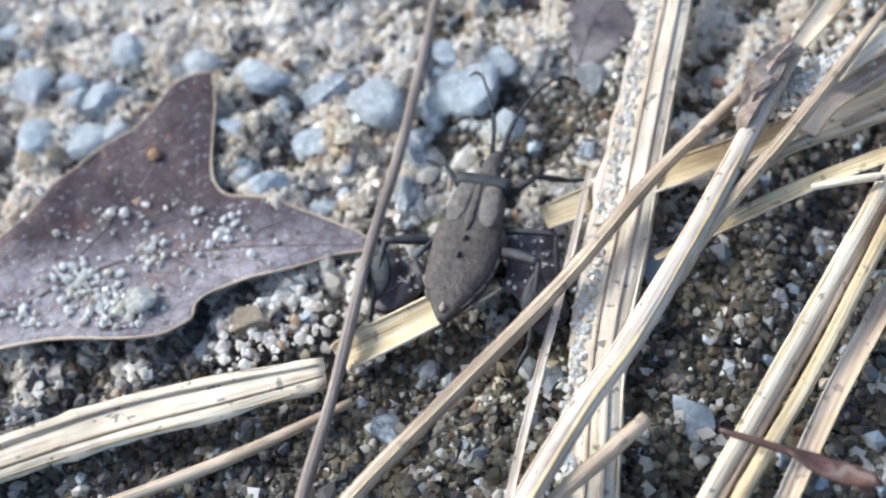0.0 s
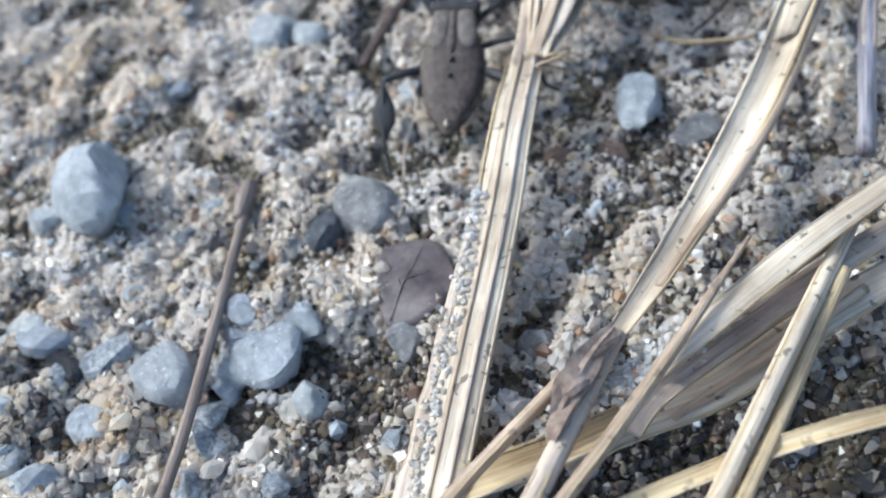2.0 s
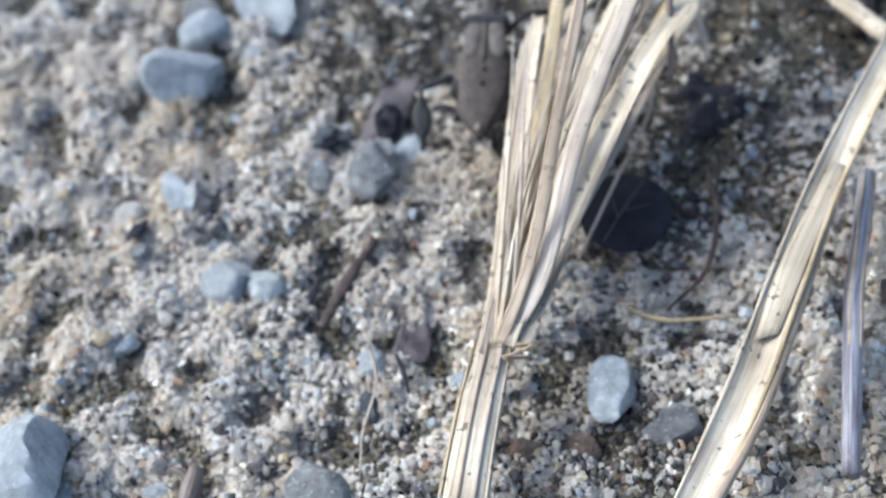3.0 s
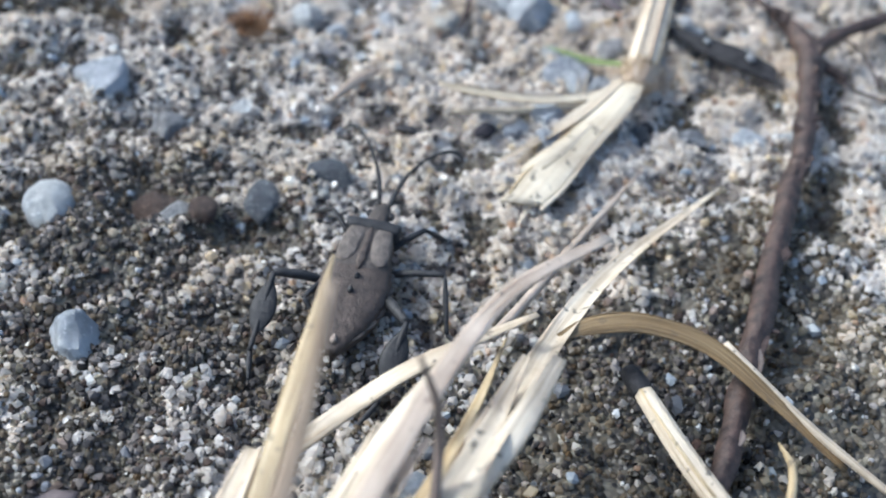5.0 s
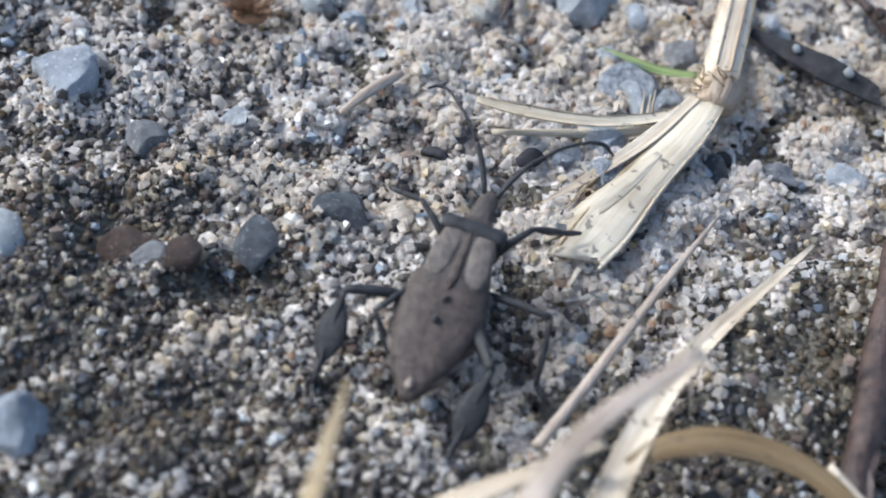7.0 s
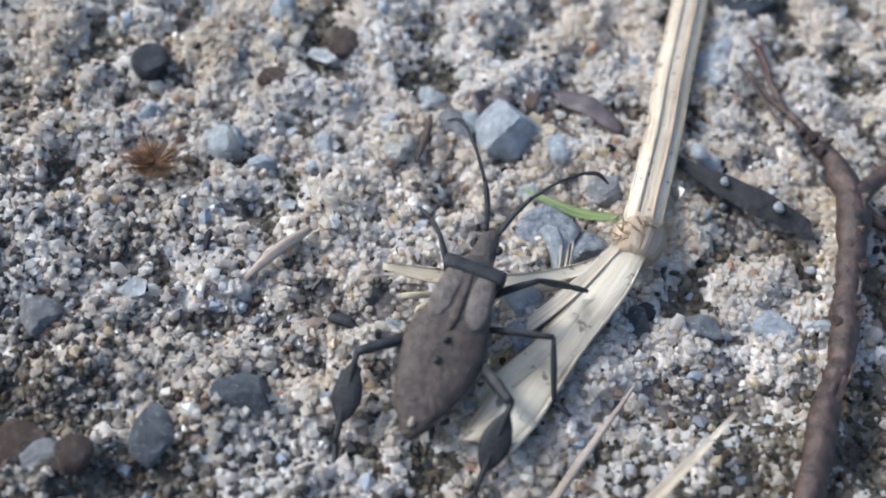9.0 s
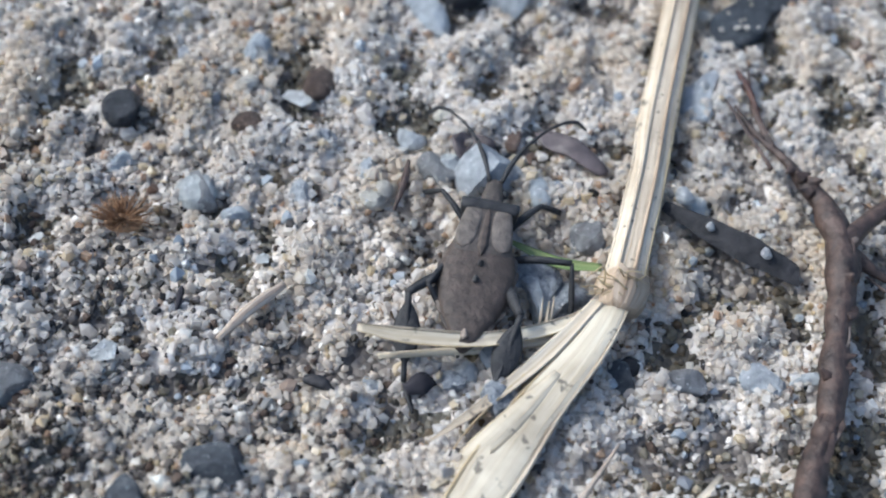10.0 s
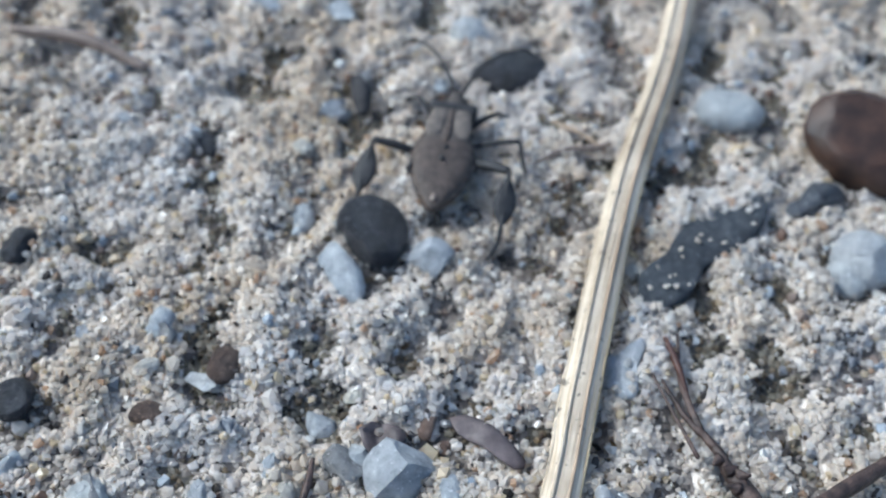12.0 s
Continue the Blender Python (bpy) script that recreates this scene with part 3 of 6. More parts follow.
pebbles("blue", [(15.1, 134.9, 3.6, 3.7), (52.0, 156.7, 2.5, 3.2), (49.5, 156.1, 1.6, 1.7), (43.5, 155.9, 1.0, 1.5), (55.2, 162.1, 2.6, 3.4), (69.3, 154.3, 2.5, 2.3),
                 (50.1, 190.7, 2.5, 5.0), (72.4, 153.8, 2.3, 1.2), (57.4, 191.4, 3.7, 3.6), (47.9, 177.8, 2.5, 2.2), (53.7, 172.7, 5.0, 5.3), (56.4, 170.9, 1.7, 2.8),
                 (26.2, 175.9, 1.5, 1.9), (71.6, 180.7, 2.2, 4.0), (44.2, 174.2, 1.6, 2.0), (36.2, 187.0, 2.1, 2.6), (51.6, 221.4, 3.2, 3.2), (50.5, 209.0, 2.5, 2.8)], 0.3)
pebbles("blue", [(-5.3, 127.1, 7.0, 5.4), (2.2, 137.3, 5.0, 11.0), (-16.9, 86.9, 6.0, 8.0)], 0.55)
pebbles("speck", [(57.3, 161.6, 3.5, 3.1), (55.0, 163.4, 4.1, 3.3), (-8.8, 63.3, 2.8, 3.4), (-10.0, 59.8, 2.4, 3.2), (-12.7, 39.3, 2.3, 2.1), (-3.9, 59.2, 2.1, 2.3), (48.9, 155.4, 2.2, 2.0), (51.5, 153.6, 2.2, 2.4), (41.2, 177.3, 1.3, 1.6)], 0.4)
pebbles("dark", [(-19.3, 71.4, 2.8, 3.4)], 0.5)
pebbles("tan", [(-39.5, 69.8, 1.8, 2.2), (-41.5, 69.9, 2.0, 2.4), (-5.3, 54.9, 1.0, 1.1)], 0.5)
pebbles("cream", [(-21.8, 62.8, 1.8, 1.7), (-2.7, 64.7, 1.7, 2.0), (-10.8, 111.8, 2.7, 2.7), (45.3, 171.9, 1.4, 1.5)], 0.4)
pebbles("grey", [(-9.8, 43.5, 1.6, 2.1), (4.4, 81.6, 4.0, 5.2), (31.1, 82.8, 3.9, 3.7), (-7.7, 60.6, 1.6, 1.7), (-10.6, 81.3, 1.5, 1.5), (11.8, 111.1, 4.4, 5.0),
                 (-4.1, 135.6, 4.0, 6.0), (6.7, 112.1, 2.4, 2.3), (20.3, 157.2, 3.0, 2.7), (31.9, 172.6, 3.1, 3.0), (64.2, 154.4, 2.7, 2.0),
                 (59.7, 167.1, 2.5, 2.8), (49.3, 173.7, 2.8, 2.9), (36.4, 186.3, 2.1, 2.6), (53.2, 212.1, 2.0, 4.0)], 0.35)
pebbles("slate", [(0.8, 80.5, 2.5, 4.8), (8.8, 88.9, 1.8, 2.3), (7.3, 116.8, 2.9, 2.5), (28.0, 148.2, 3.2, 3.6), (33.7, 149.9, 4.4, 3.4), (60.2, 155.2, 2.2, 2.8),
                  (90.9, 195.8, 4.4, 3.3)], 0.2)
pebbles("black", [(52.8, 194.2, 5.2, 5.6), (26.1, 181.0, 2.7, 3.2), (66.6, 212.5, 6.7, 4.5), (39.7, 205.6, 1.9, 3.2), (25.2, 194.5, 2.6, 3.4)], 0.45)
pebbles("brown", [(19.8, 148.5, 3.5, 2.8), (23.5, 146.9, 2.4, 2.3), (41.1, 182.6, 2.5, 3.0), (35.6, 178.9, 2.4, 2.0)], 0.6)
pebbles("rust", [(20.5, 82.9, 2.8, 1.8), (24.0, 82.4, 3.0, 2.2)], 0.3)
pebbles("olive", [(-8.2, 57.1, 1.6, 2.2)], 0.4)
pebbles("cream", [(26.9, 161.4, 0.7, 0.8), (32.7, 148.5, 1.0, 1.0), (33.6, 148.0, 0.7, 0.8), (50.4, 179.4, 1.4, 1.2), (44.5, 171.0, 2.0, 1.5), (47.6, 204.0, 1.8, 1.5), (35.5, 182.7, 1.9, 1.2), (7.6, 96.6, 0.8, 0.9), (9.4, 94.4, 0.7, 0.7)], 0.9, 2)
pebbles("pale", [(32.0, 172.6, 3.2, 2.6), (39.3, 172.3, 1.6, 2.6), (47.3, 196.9, 2.0, 3.0), (90.9, 187.7, 4.0, 3.4), (1.3, 101.4, 3.0, 3.6), (-2.4, 103.0, 2.0, 1.6)], 0.35)
pebbles("blue", [(34.6, 170.4, 1.8, 1.6), (70.2, 179.4, 2.2, 3.4), (50.2, 174.4, 3.0, 2.2), (-3.9, 133.4, 4.6, 4.0)], 0.4)
pebbles("slate", [(52.2, 175.0, 2.4, 1.8), (90.4, 195.4, 4.4, 2.4), (-2.6, 108.6, 2.0, 1.6)], 0.4)
pebbles("rust", [(55.6, 176.4, 1.2, 1.8), (56.8, 174.8, 1.4, 1.0), (63.6, 170.9, 2.0, 1.4)], 0.5, 2)
pebbles("grey", [(21.4, 147.0, 2.6, 2.2), (12.1, 111.4, 4.2, 4.0), (-9.9, 107.2, 1.6, 1.6)], 0.4)


def chip(x, y, w, h, turn):
    """A thin clear-white mineral flake with broken edges, leaning on the sand."""
    r = random.Random(int(x * 10 + y))
    rim = [(w * math.cos(a) * r.uniform(0.75, 1.1), h * math.sin(a) * r.uniform(0.75, 1.1)) for a in (0.2, 1.3, 2.6, 3.7, 5.2)]
    n = len(rim)
    verts = [(p, q, 0.16) for p, q in rim] + [(p * 0.86, q * 0.86, -0.16) for p, q in rim]
    faces = [tuple(range(n)), tuple(range(2 * n - 1, n - 1, -1))] + [(k, k + n, (k + 1) % n + n, (k + 1) % n) for k in range(n)]
    ob = mesh_object("mineral_chip", verts, faces, STONE["white"], None, False)
    ob.matrix_world = pose(x * MM, y * MM, (ground_z(x, y) + 0.7) * MM, 20, -12, turn)
    tagged(ob, "thin bright white mineral chip on the sand", "mineral chip", "bright chips")


for row in ((26.4, 159.0, 1.1, 0.8, 20), (39.4, 181.4, 1.7, 0.75, -38), (30.6, 186.0, 0.7, 0.5, 60), (-5.2, 111.6, 1.0, 2.0, -20), (36.6, 166.0, 0.6, 0.45, 10)):
    chip(*row)


def stony(x, y, r):
    d = 0.12 + 1.0 * hollow(x, y, -34, 76, 16) + 0.5 * hollow(x, y, -12, 68, 12) + 0.45 * hollow(x, y, 0, 130, 14) + 0.35 * hollow(x, y, 30, 84, 10) + 0.3 * hollow(x, y, 70, 158, 12) + 0.25 * hollow(x, y, 45, 195, 25)
    return r.random() < d


places, sizes = scatter(74, 18, lambda x, y, r: (y < 125 or r.random() < 0.3) and stony(x, y, r), 0.5, 1.4, 1.9)
r = random.Random(19)
for (x, y, z), h in zip(places, sizes):
    if (-9 < x < 1 and 52 < y < 64) or (-20 > x > -46 and 50 < y < 66 + (x + 46) * 0.3):
        continue
    pebbles(r.choices(("blue", "pale", "grey", "speck", "slate", "tan", "rust", "cream"), (6, 4, 4, 3, 1, 1, 1, 1) if y < 125 else (4, 4, 4, 2, 0, 1, 0, 2))[0], [(x, y, 2 * h * r.uniform(0.8, 1.3), 2 * h * r.uniform(0.8, 1.2))], r.uniform(0.2, 0.6), 2)
places, sizes = scatter(26, 26, lambda x, y, r: y < 100 and r.random() < 1.1 * hollow(x, y, -32, 78, 13) + 0.7 * hollow(x, y, -14, 70, 9) + 0.5 * hollow(x, y, -8, 60, 6), 0.6, 1.5, 1.5)
for (x, y, z), h in zip(places, sizes):
    if (-9 < x < 1 and 52 < y < 64) or (-22 > x > -50 and 48 < y < 68 + (x + 46) * 0.3):
        continue
    pebbles(r.choices(("blue", "pale", "grey", "speck", "cream"), (6, 5, 2, 3, 1))[0], [(x, y, 2 * h * r.uniform(0.9, 1.3), 2 * h * r.uniform(0.8, 1.2))], r.uniform(0.3, 0.6), 2)
tagged(grain_cloud("sand_banked_on_stones", *banked, M_GRAIN, 22, jitter=0.2, flat=(0.55, 1.15), smooth=False), "sand grains banked against the stones", "sand", kind="stuff")


# ---- fallen leaves ----
def leaf_sheet(name, outline, mat, lift, thick, label, category="leaf", cell=1.2, parent=None, sharp=2):
    """A thin curled leaf from a rounded outline (x, y in millimetres); lift(x, y): its height in millimetres."""
    from mathutils import geometry
    edge = spline([(x, y, 0) for x, y in outline] + [(*outline[0], 0)], sharp)[:-1]
    edge = [Vector((p.x, p.y)) for p in edge]
    xs, ys = [p.x for p in edge], [p.y for p in edge]
    pts = list(edge)
    def inside(q):
        hit, n = False, len(edge)
        for i in range(n):
            a, b = edge[i], edge[(i + 1) % n]
            if (a.y > q.y) != (b.y > q.y) and q.x < (b.x - a.x) * (q.y - a.y) / (b.y - a.y) + a.x:
                hit = not hit
        return hit
    y = min(ys)
    while y < max(ys):
        x = min(xs)
        while x < max(xs):
            q = Vector((x + 0.25 * cell * math.sin(y * 3.1), y + 0.25 * cell * math.cos(x * 2.3)))
            if inside(q) and min((q - e).length for e in edge) > cell * 0.4:
                pts.append(q)
            x += cell
        y += cell
    n = len(edge)
    v2, _, f2, *_ = geometry.delaunay_2d_cdt(pts, [(i, (i + 1) % n) for i in range(n)], [], 1, 0.0001)
    top = [(p.x, p.y, lift(p.x, p.y)) for p in v2]
    k = len(top)
    verts = top + [(x, y, z - thick) for x, y, z in top]
    faces = [tuple(f) for f in f2] + [tuple(i + k for i in reversed(f)) for f in f2]
    count = {}
    for f in f2:
        for a, b in zip(f, list(f[1:]) + [f[0]]):
            count[(a, b)] = 1
    faces += [(b, a, a + k, b + k) for a, b in count if (b, a) not in count]
    return tagged(mesh_object(name, verts, faces, mat, parent), label, category)


def oak_lift(x, y):
    d = (x + 13) / -40.0
    curl = 1.2 * max(0.0, (54 - y) / 6.0) ** 1.5 * (0.3 if x > -24 else 1.0) * 0.5
    tip = 1.1 * max(0.0, (y - 63) / 11.0)
    return 1.3 + 1.0 * d + curl + tip + 0.45 * noise.noise((x / 6, y / 6, 1.0)) + 0.3 * noise.noise((x / 2.5, y / 2.5, 3.0))


OAK = [(-25.2, 73.6), (-25.1, 70.4), (-25.4, 64.3), (-24.2, 61.5), (-20.6, 60.4), (-17.0, 58.2), (-13.6, 55.8), (-13.0, 54.3), (-15.8, 54.3), (-19.8, 53.4), (-24.1, 52.7),
       (-26.3, 51.5), (-26.6, 50.0), (-29.0, 49.2), (-32.7, 49.3), (-37.5, 50.1), (-41.5, 49.9), (-48.2, 50.5), (-54.2, 55.6), (-50.0, 58.6), (-42.8, 60.4), (-38.5, 64.7), (-34.5, 68.1),
       (-31.2, 70.1), (-28.8, 72.8), (-26.9, 73.8)]
oak = leaf_sheet("oak_leaf", OAK, M_LEAF, oak_lift, 0.16, "dead brown lobed oak leaf dusted with sand", "leaf", 0.7)
for name, run, w in (("midrib", [(-50.9, 54.0), (-41.8, 53.4), (-36.6, 55.3), (-30.8, 56.5), (-24.1, 56.3), (-18.8, 55.6), (-13.8, 54.9)], (0.32, 0.30, 0.28, 0.25, 0.2, 0.15, 0.1)),
                     ("vein", [(-37.5, 55.2), (-33.3, 60.6), (-29.5, 66.4), (-26.0, 71.5)], (0.12, 0.10, 0.08, 0.05)),
                     ("vein", [(-36.6, 55.3), (-32.7, 52.0), (-28.6, 50.2)], (0.16, 0.13, 0.08)),
                     ("vein", [(-30.8, 56.5), (-26.5, 58.6), (-24.5, 60.8)], (0.14, 0.1, 0.07)),
                     ("vein", [(-24.1, 56.3), (-20.0, 58.0), (-17.5, 58.2)], (0.12, 0.09, 0.06)),
                     ("vein", [(-29.0, 56.4), (-25.0, 54.0), (-23.0, 53.2)], (0.12, 0.09, 0.06))):
    runs = spline([(x, y, 0) for x, y in run], 5)
    stalk_part(name, M_VEIN, oak, [(p.x, p.y, oak_lift(p.x, p.y) - 0.02) for p in runs], [0.62 * q.x for q in spline([(a, 0, 0) for a in w], 5)], ring=6, steps=2)
rim = [(p.x, p.y, oak_lift(p.x, p.y) - 0.05) for p in spline([(x, y, 0) for x, y in OAK[:17]], 2)]
stalk_part("leaf_margin", M_TAN, oak, rim, [0.13] * len(rim), "pale dry curled margin", ring=6, steps=2, seed=47, rough=0.3)
rim = [(p.x, p.y, oak_lift(p.x, p.y) - 0.05) for p in spline([(x, y, 0) for x, y in OAK[19:] + OAK[:1]], 2)]
stalk_part("leaf_margin", M_TAN, oak, rim, [0.11] * len(rim), "pale dry curled margin", ring=6, steps=2, seed=48, rough=0.3)


def on_leaf(n, seed):
    r = random.Random(seed)
    places, sizes = [], []
    spots = [(-33, 52.2, 2.4), (-31.5, 51.6, 2.2), (-36, 55.6, 1.8), (-29.6, 57, 2.0), (-24, 58.8, 2.0), (-40, 53, 2.6), (-25, 55, 3.5), (-34.5, 54.2, 2.2), (-32, 59, 6.0)]
    weights = [6, 5, 5, 1.6, 1.4, 2.5, 2.0, 3, 2.4]
    while len(places) < n:
        cx, cy, s = r.choices(spots, weights)[0]
        x, y = r.gauss(cx, s * 0.55), r.gauss(cy, s * 0.45)
        if not (-52 < x < -15 and 50.2 < y < 62 + min(0, (x + 26) * 0.0)) or (x > -25.5 and y < 53.6) or (x > -25 and y > 61.5 - (x + 25) * 0.5):
            continue
        h = 0.10 + 0.34 * r.random() ** 1.9
        places.append((x, y, oak_lift(x, y) + h * 0.45))
        sizes.append(h)
    return places, sizes


tagged(grain_cloud("sand_on_leaf", *on_leaf(500, 21), M_WHITE, 8, jitter=0.2, flat=(0.55, 1.15), smooth=False), "pale sand grains lying on the oak leaf", "sand", kind="stuff")
leaf_pebble = stone_mesh(901, 1.1, 1.0, 0.7, 5)
leaf_pebble.materials.append(STONE["cream"])
tagged(new("pebble", leaf_pebble), "small cream pebble lying on the oak leaf", "stone", "pebbles in the sand").matrix_world = pose(-30.4 * MM, 52.2 * MM, (oak_lift(-30.4, 52.2) + 0.6) * MM)
gall = stone_mesh(902, 0.5, 0.5, 0.4, 4)
gall.materials.append(M_FUZZ)
tagged(new("leaf_gall", gall), "small rusty gall on the oak leaf", "gall").matrix_world = pose(-30.1 * MM, 66.3 * MM, (oak_lift(-30.1, 66.3) + 0.25) * MM)


def lump_lift(cx, cy, h0, h1, s):
    return lambda x, y: 0.3 + 0.5 * ground_z(cx, cy) + 0.5 * ground_z(x, y) + h0 + h1 * hollow(x, y, cx, cy, s) + 0.35 * noise.noise((x / 1.8, y / 1.8, cx))


def crumple_lift(cx, cy, h0, h1, s):
    """Sharp folds running over a small lump."""
    def lift(x, y):
        fold = abs(noise.noise((x / 2.6, y / 1.9, cx))) + 0.5 * abs(noise.noise((x / 1.1, y / 1.0, cy)))
        return max(-0.6, 0.5 * ground_z(cx, cy) + 0.5 * ground_z(x, y)) + 0.7 + h0 + h1 * hollow(x, y, cx, cy, s) + 2.2 * fold - 0.7
    return lift


def ribbed_scrap(name, outline, mat, lift, thick, label, cell, ends):
    """A leaf scrap with its midrib and two side veins."""
    ob = leaf_sheet(name, outline, mat, lift, thick, label, "leaf", cell)
    a, b = (Vector((*e, 0)) for e in ends)
    across = Vector((a.y - b.y, b.x - a.x, 0)) * 0.22
    for kind, p, q, w in (("midrib", a, b, 0.12), ("vein", a.lerp(b, 0.35), a.lerp(b, 0.6) + across, 0.07), ("vein", a.lerp(b, 0.45), a.lerp(b, 0.7) - across, 0.07)):
        run = [p.lerp(q, k / 8) for k in range(9)]
        stalk_part(kind, M_DARKLEAF, ob, [(c.x, c.y, lift(c.x, c.y) - 0.01) for c in run], [w * (1 - 0.07 * k) for k in range(9)], ring=6, steps=2)
    return ob


ribbed_scrap("leaf_fragment", [(4.9, 76.5), (8.8, 76.8), (10.4, 74.5), (10.0, 70.8), (7.0, 69.4), (4.8, 70.2), (4.6, 73.0)], M_DARKLEAF, lump_lift(7.5, 73, 0.7, 0.5, 3), 0.15, "dark purple-brown dead leaf fragment lying flat", 0.8, ((5.2, 70.4), (8.6, 76.2)))
ribbed_scrap("leaf_fragment", [(-3.4, 53.4), (-2.2, 54.6), (-0.6, 53.6), (0.8, 54.0), (0.9, 51.6), (1.7, 49.8), (0.6, 48.4), (0.9, 46.2), (-0.8, 45.0), (-2.6, 45.4), (-2.3, 47.4), (-3.6, 48.8), (-2.9, 51.0)], M_DARKLEAF, crumple_lift(-1.2, 50.0, 0.9, 0.9, 2.6), 0.2, "crumpled dark rotting leaf fragment sprinkled with sand", 0.45, ((-2.0, 46.0), (-1.0, 53.8)))
ribbed_scrap("leaf_fragment", [(-13.6, 51.4), (-12.6, 53.6), (-11.2, 54.0), (-10.6, 52.6), (-9.2, 53.0), (-7.0, 52.6), (-8.8, 51.2), (-9.8, 49.8), (-11.6, 49.0), (-13.2, 48.8), (-13.0, 50.2)], M_DARKLEAF, crumple_lift(-11.0, 51.4, 0.6, 0.5, 2.6), 0.2, "crumpled blackish leaf fragment folded to a point", 0.45, ((-13.0, 49.6), (-8.0, 52.5)))
r = random.Random(55)
scrap = [(r.choice((-1.2, -1.2, -10.8)), 0, r.uniform(0.12, 0.27)) for _ in range(70)]
scrap = [(c + r.gauss(0, 1.1), (50.0 if c > -5 else 51.4) + r.gauss(0, 2.0 if c > -5 else 0.9), h, c) for c, _, h in scrap]
tagged(grain_cloud("sand_on_scraps", [(x, y, (crumple_lift(-1.2, 50.0, 0.9, 0.9, 2.6) if c > -5 else crumple_lift(-11.0, 51.4, 0.6, 0.5, 2.6))(x, y) + h * 0.6) for x, y, h, c in scrap], [q[2] for q in scrap], M_WHITE, 56), "white sand grains caught on dark leaf scraps", "sand", kind="stuff")
ribbed_scrap("leaf_fragment", [(10.6, 117.0), (13.0, 121.6), (16.8, 122.4), (15.6, 118.6), (13.8, 115.4), (11.0, 114.6)], M_DARKLEAF, lump_lift(13.7, 118.4, 0.8, 0.6, 2.4), 0.2, "torn dark dead leaf scrap on sand", 0.8, ((11.4, 115.4), (15.8, 121.6)))
ribbed_scrap("leaf_fragment", [(10.8, 92.6), (12.4, 96.6), (14.4, 95.2), (13.6, 92.0)], M_DARKLEAF, lump_lift(12.2, 94, 0.5, 0.4, 1.4), 0.15, "small dark brown leaf scrap", 0.6, ((11.4, 92.8), (12.8, 96.0)))
ribbed_scrap("round_leaf", [(28.2, 100.0), (28.0, 103.4), (29.8, 105.8), (33.0, 106.0), (35.4, 103.8), (35.4, 100.6), (33.4, 98.4), (30.4, 98.2)], M_BLACKLEAF, lambda x, y: 1.5 + 0.4 * hollow(x, y, 31.8, 102, 3) + 0.1 * noise.noise((x / 2, y / 2, 1.0)), 0.25, "round blackish dead leaf on the sand", 0.8, ((29.4, 99.4), (34.0, 105.0)))


# ---- dry grass ----
def straw(mat, nodes, widths, label, edges=None, **how):
    global seed_count
    seed_count += 1
    ob = stalk("straw", mat, nodes, widths, label, "straw", "dry straws on the sand", seed=seed_count, **how)
    if max(widths) >= 0.5:
        trim_straw(ob, nodes, widths, how.get("shape", "round"), how.get("thick"), edges)
    return ob


def trim_straw(ob, nodes, widths, shape, thick, edges=None):
    """Raised fibre ribs along a straw: golden edges on a blade, a peeling strip on a round stem."""
    pts = spline(nodes, 6)
    ws = [v.x for v in spline([(w, 0, 0) for w in widths], 6)]
    if shape == "round":
        lines = (("peeling_strip", M_GOLD, 0.45, 0.88, 0.20, "flat"), ("rib", M_TAN, -0.62, 0.74, 0.10, "round"))
    elif shape == "channel":
        lines = (("edge_rib", M_STRAW, 0.96, 0.56, 0.10, "round"), ("edge_rib", M_GOLD, -0.96, 0.56, 0.10, "round"))
    else:
        k = thick or 0.16
        lines = (("edge_rib", M_GOLD, 0.93, 0.3 * k, 0.08, "round"), ("edge_rib", M_STRAW, -0.93, 0.3 * k, 0.08, "round"))
    for name, mat, side, up, w, kind in lines:
        run, last = [], len(pts) - 1
        lo, hi = (0, last) if "edge" in name else (int(last * 0.08), int(last * 0.8))
        for i in range(lo, hi + 1):
            tan = (pts[min(i + 1, last)] - pts[max(i - 1, 0)]).normalized()
            across = tan.cross(Vector((0, 0, 1))).normalized()
            run.append(pts[i] + across * side * ws[i] + across.cross(tan) * up * ws[i])
        stalk_part(name, edges or mat, ob, run, [w * ws[i] for i in range(lo, hi + 1)], shape=kind, ring=6, steps=1, rough=0.3, seed=seed_count + len(name))


twig = stalk("twig", M_TWIG, [(-4.6, 84.4, 0.9), (-9.6, 64.5, 1.7), (-12.7, 53.8, 2.7), (-16.0, 41.3, 3.2), (-18.3, 34.2, 3.1), (-20.5, 27.0, 2.6)], (0.45, 0.44, 0.46, 0.46, 0.48, 0.48),
             "thin brown dry stem lying across the sand", "twig", seed=41, rough=0.1)
v, f, u = sweep([(-5.6, 81.6, 1.2), (-4.9, 83.2, 1.3), (-4.4, 85.0, 1.4)], (0.42, 0.75, 0.62), seed=42, rough=0.3)
tagged(mesh_object("knob", v, f, M_TWIG, twig, True, u), "broken knobby end")
stalk_part("stub", M_TWIG, twig, [(-4.8, 84.0, 1.3), (-5.9, 85.0, 1.6), (-6.6, 85.3, 1.4)], (0.34, 0.25, 0.14), seed=43, rough=0.2)

BLADE = [(19.0, 89.4, 5.0), (16.6, 82.8, 4.5), (14.2, 75.5, 3.6), (9.6, 62.8, 2.6), (5.3, 50.5, 2.4), (2.4, 42.1, 2.4), (0.2, 32.5, 2.1), (-1.5, 25.0, 1.8)]
blade = straw(M_STRAW, BLADE, (1.45, 1.65, 1.75, 1.85, 1.95, 1.9, 1.85, 1.8), "wide bleached flat straw blade, frayed along one edge", shape="flat", ring=18, rough=0.10)
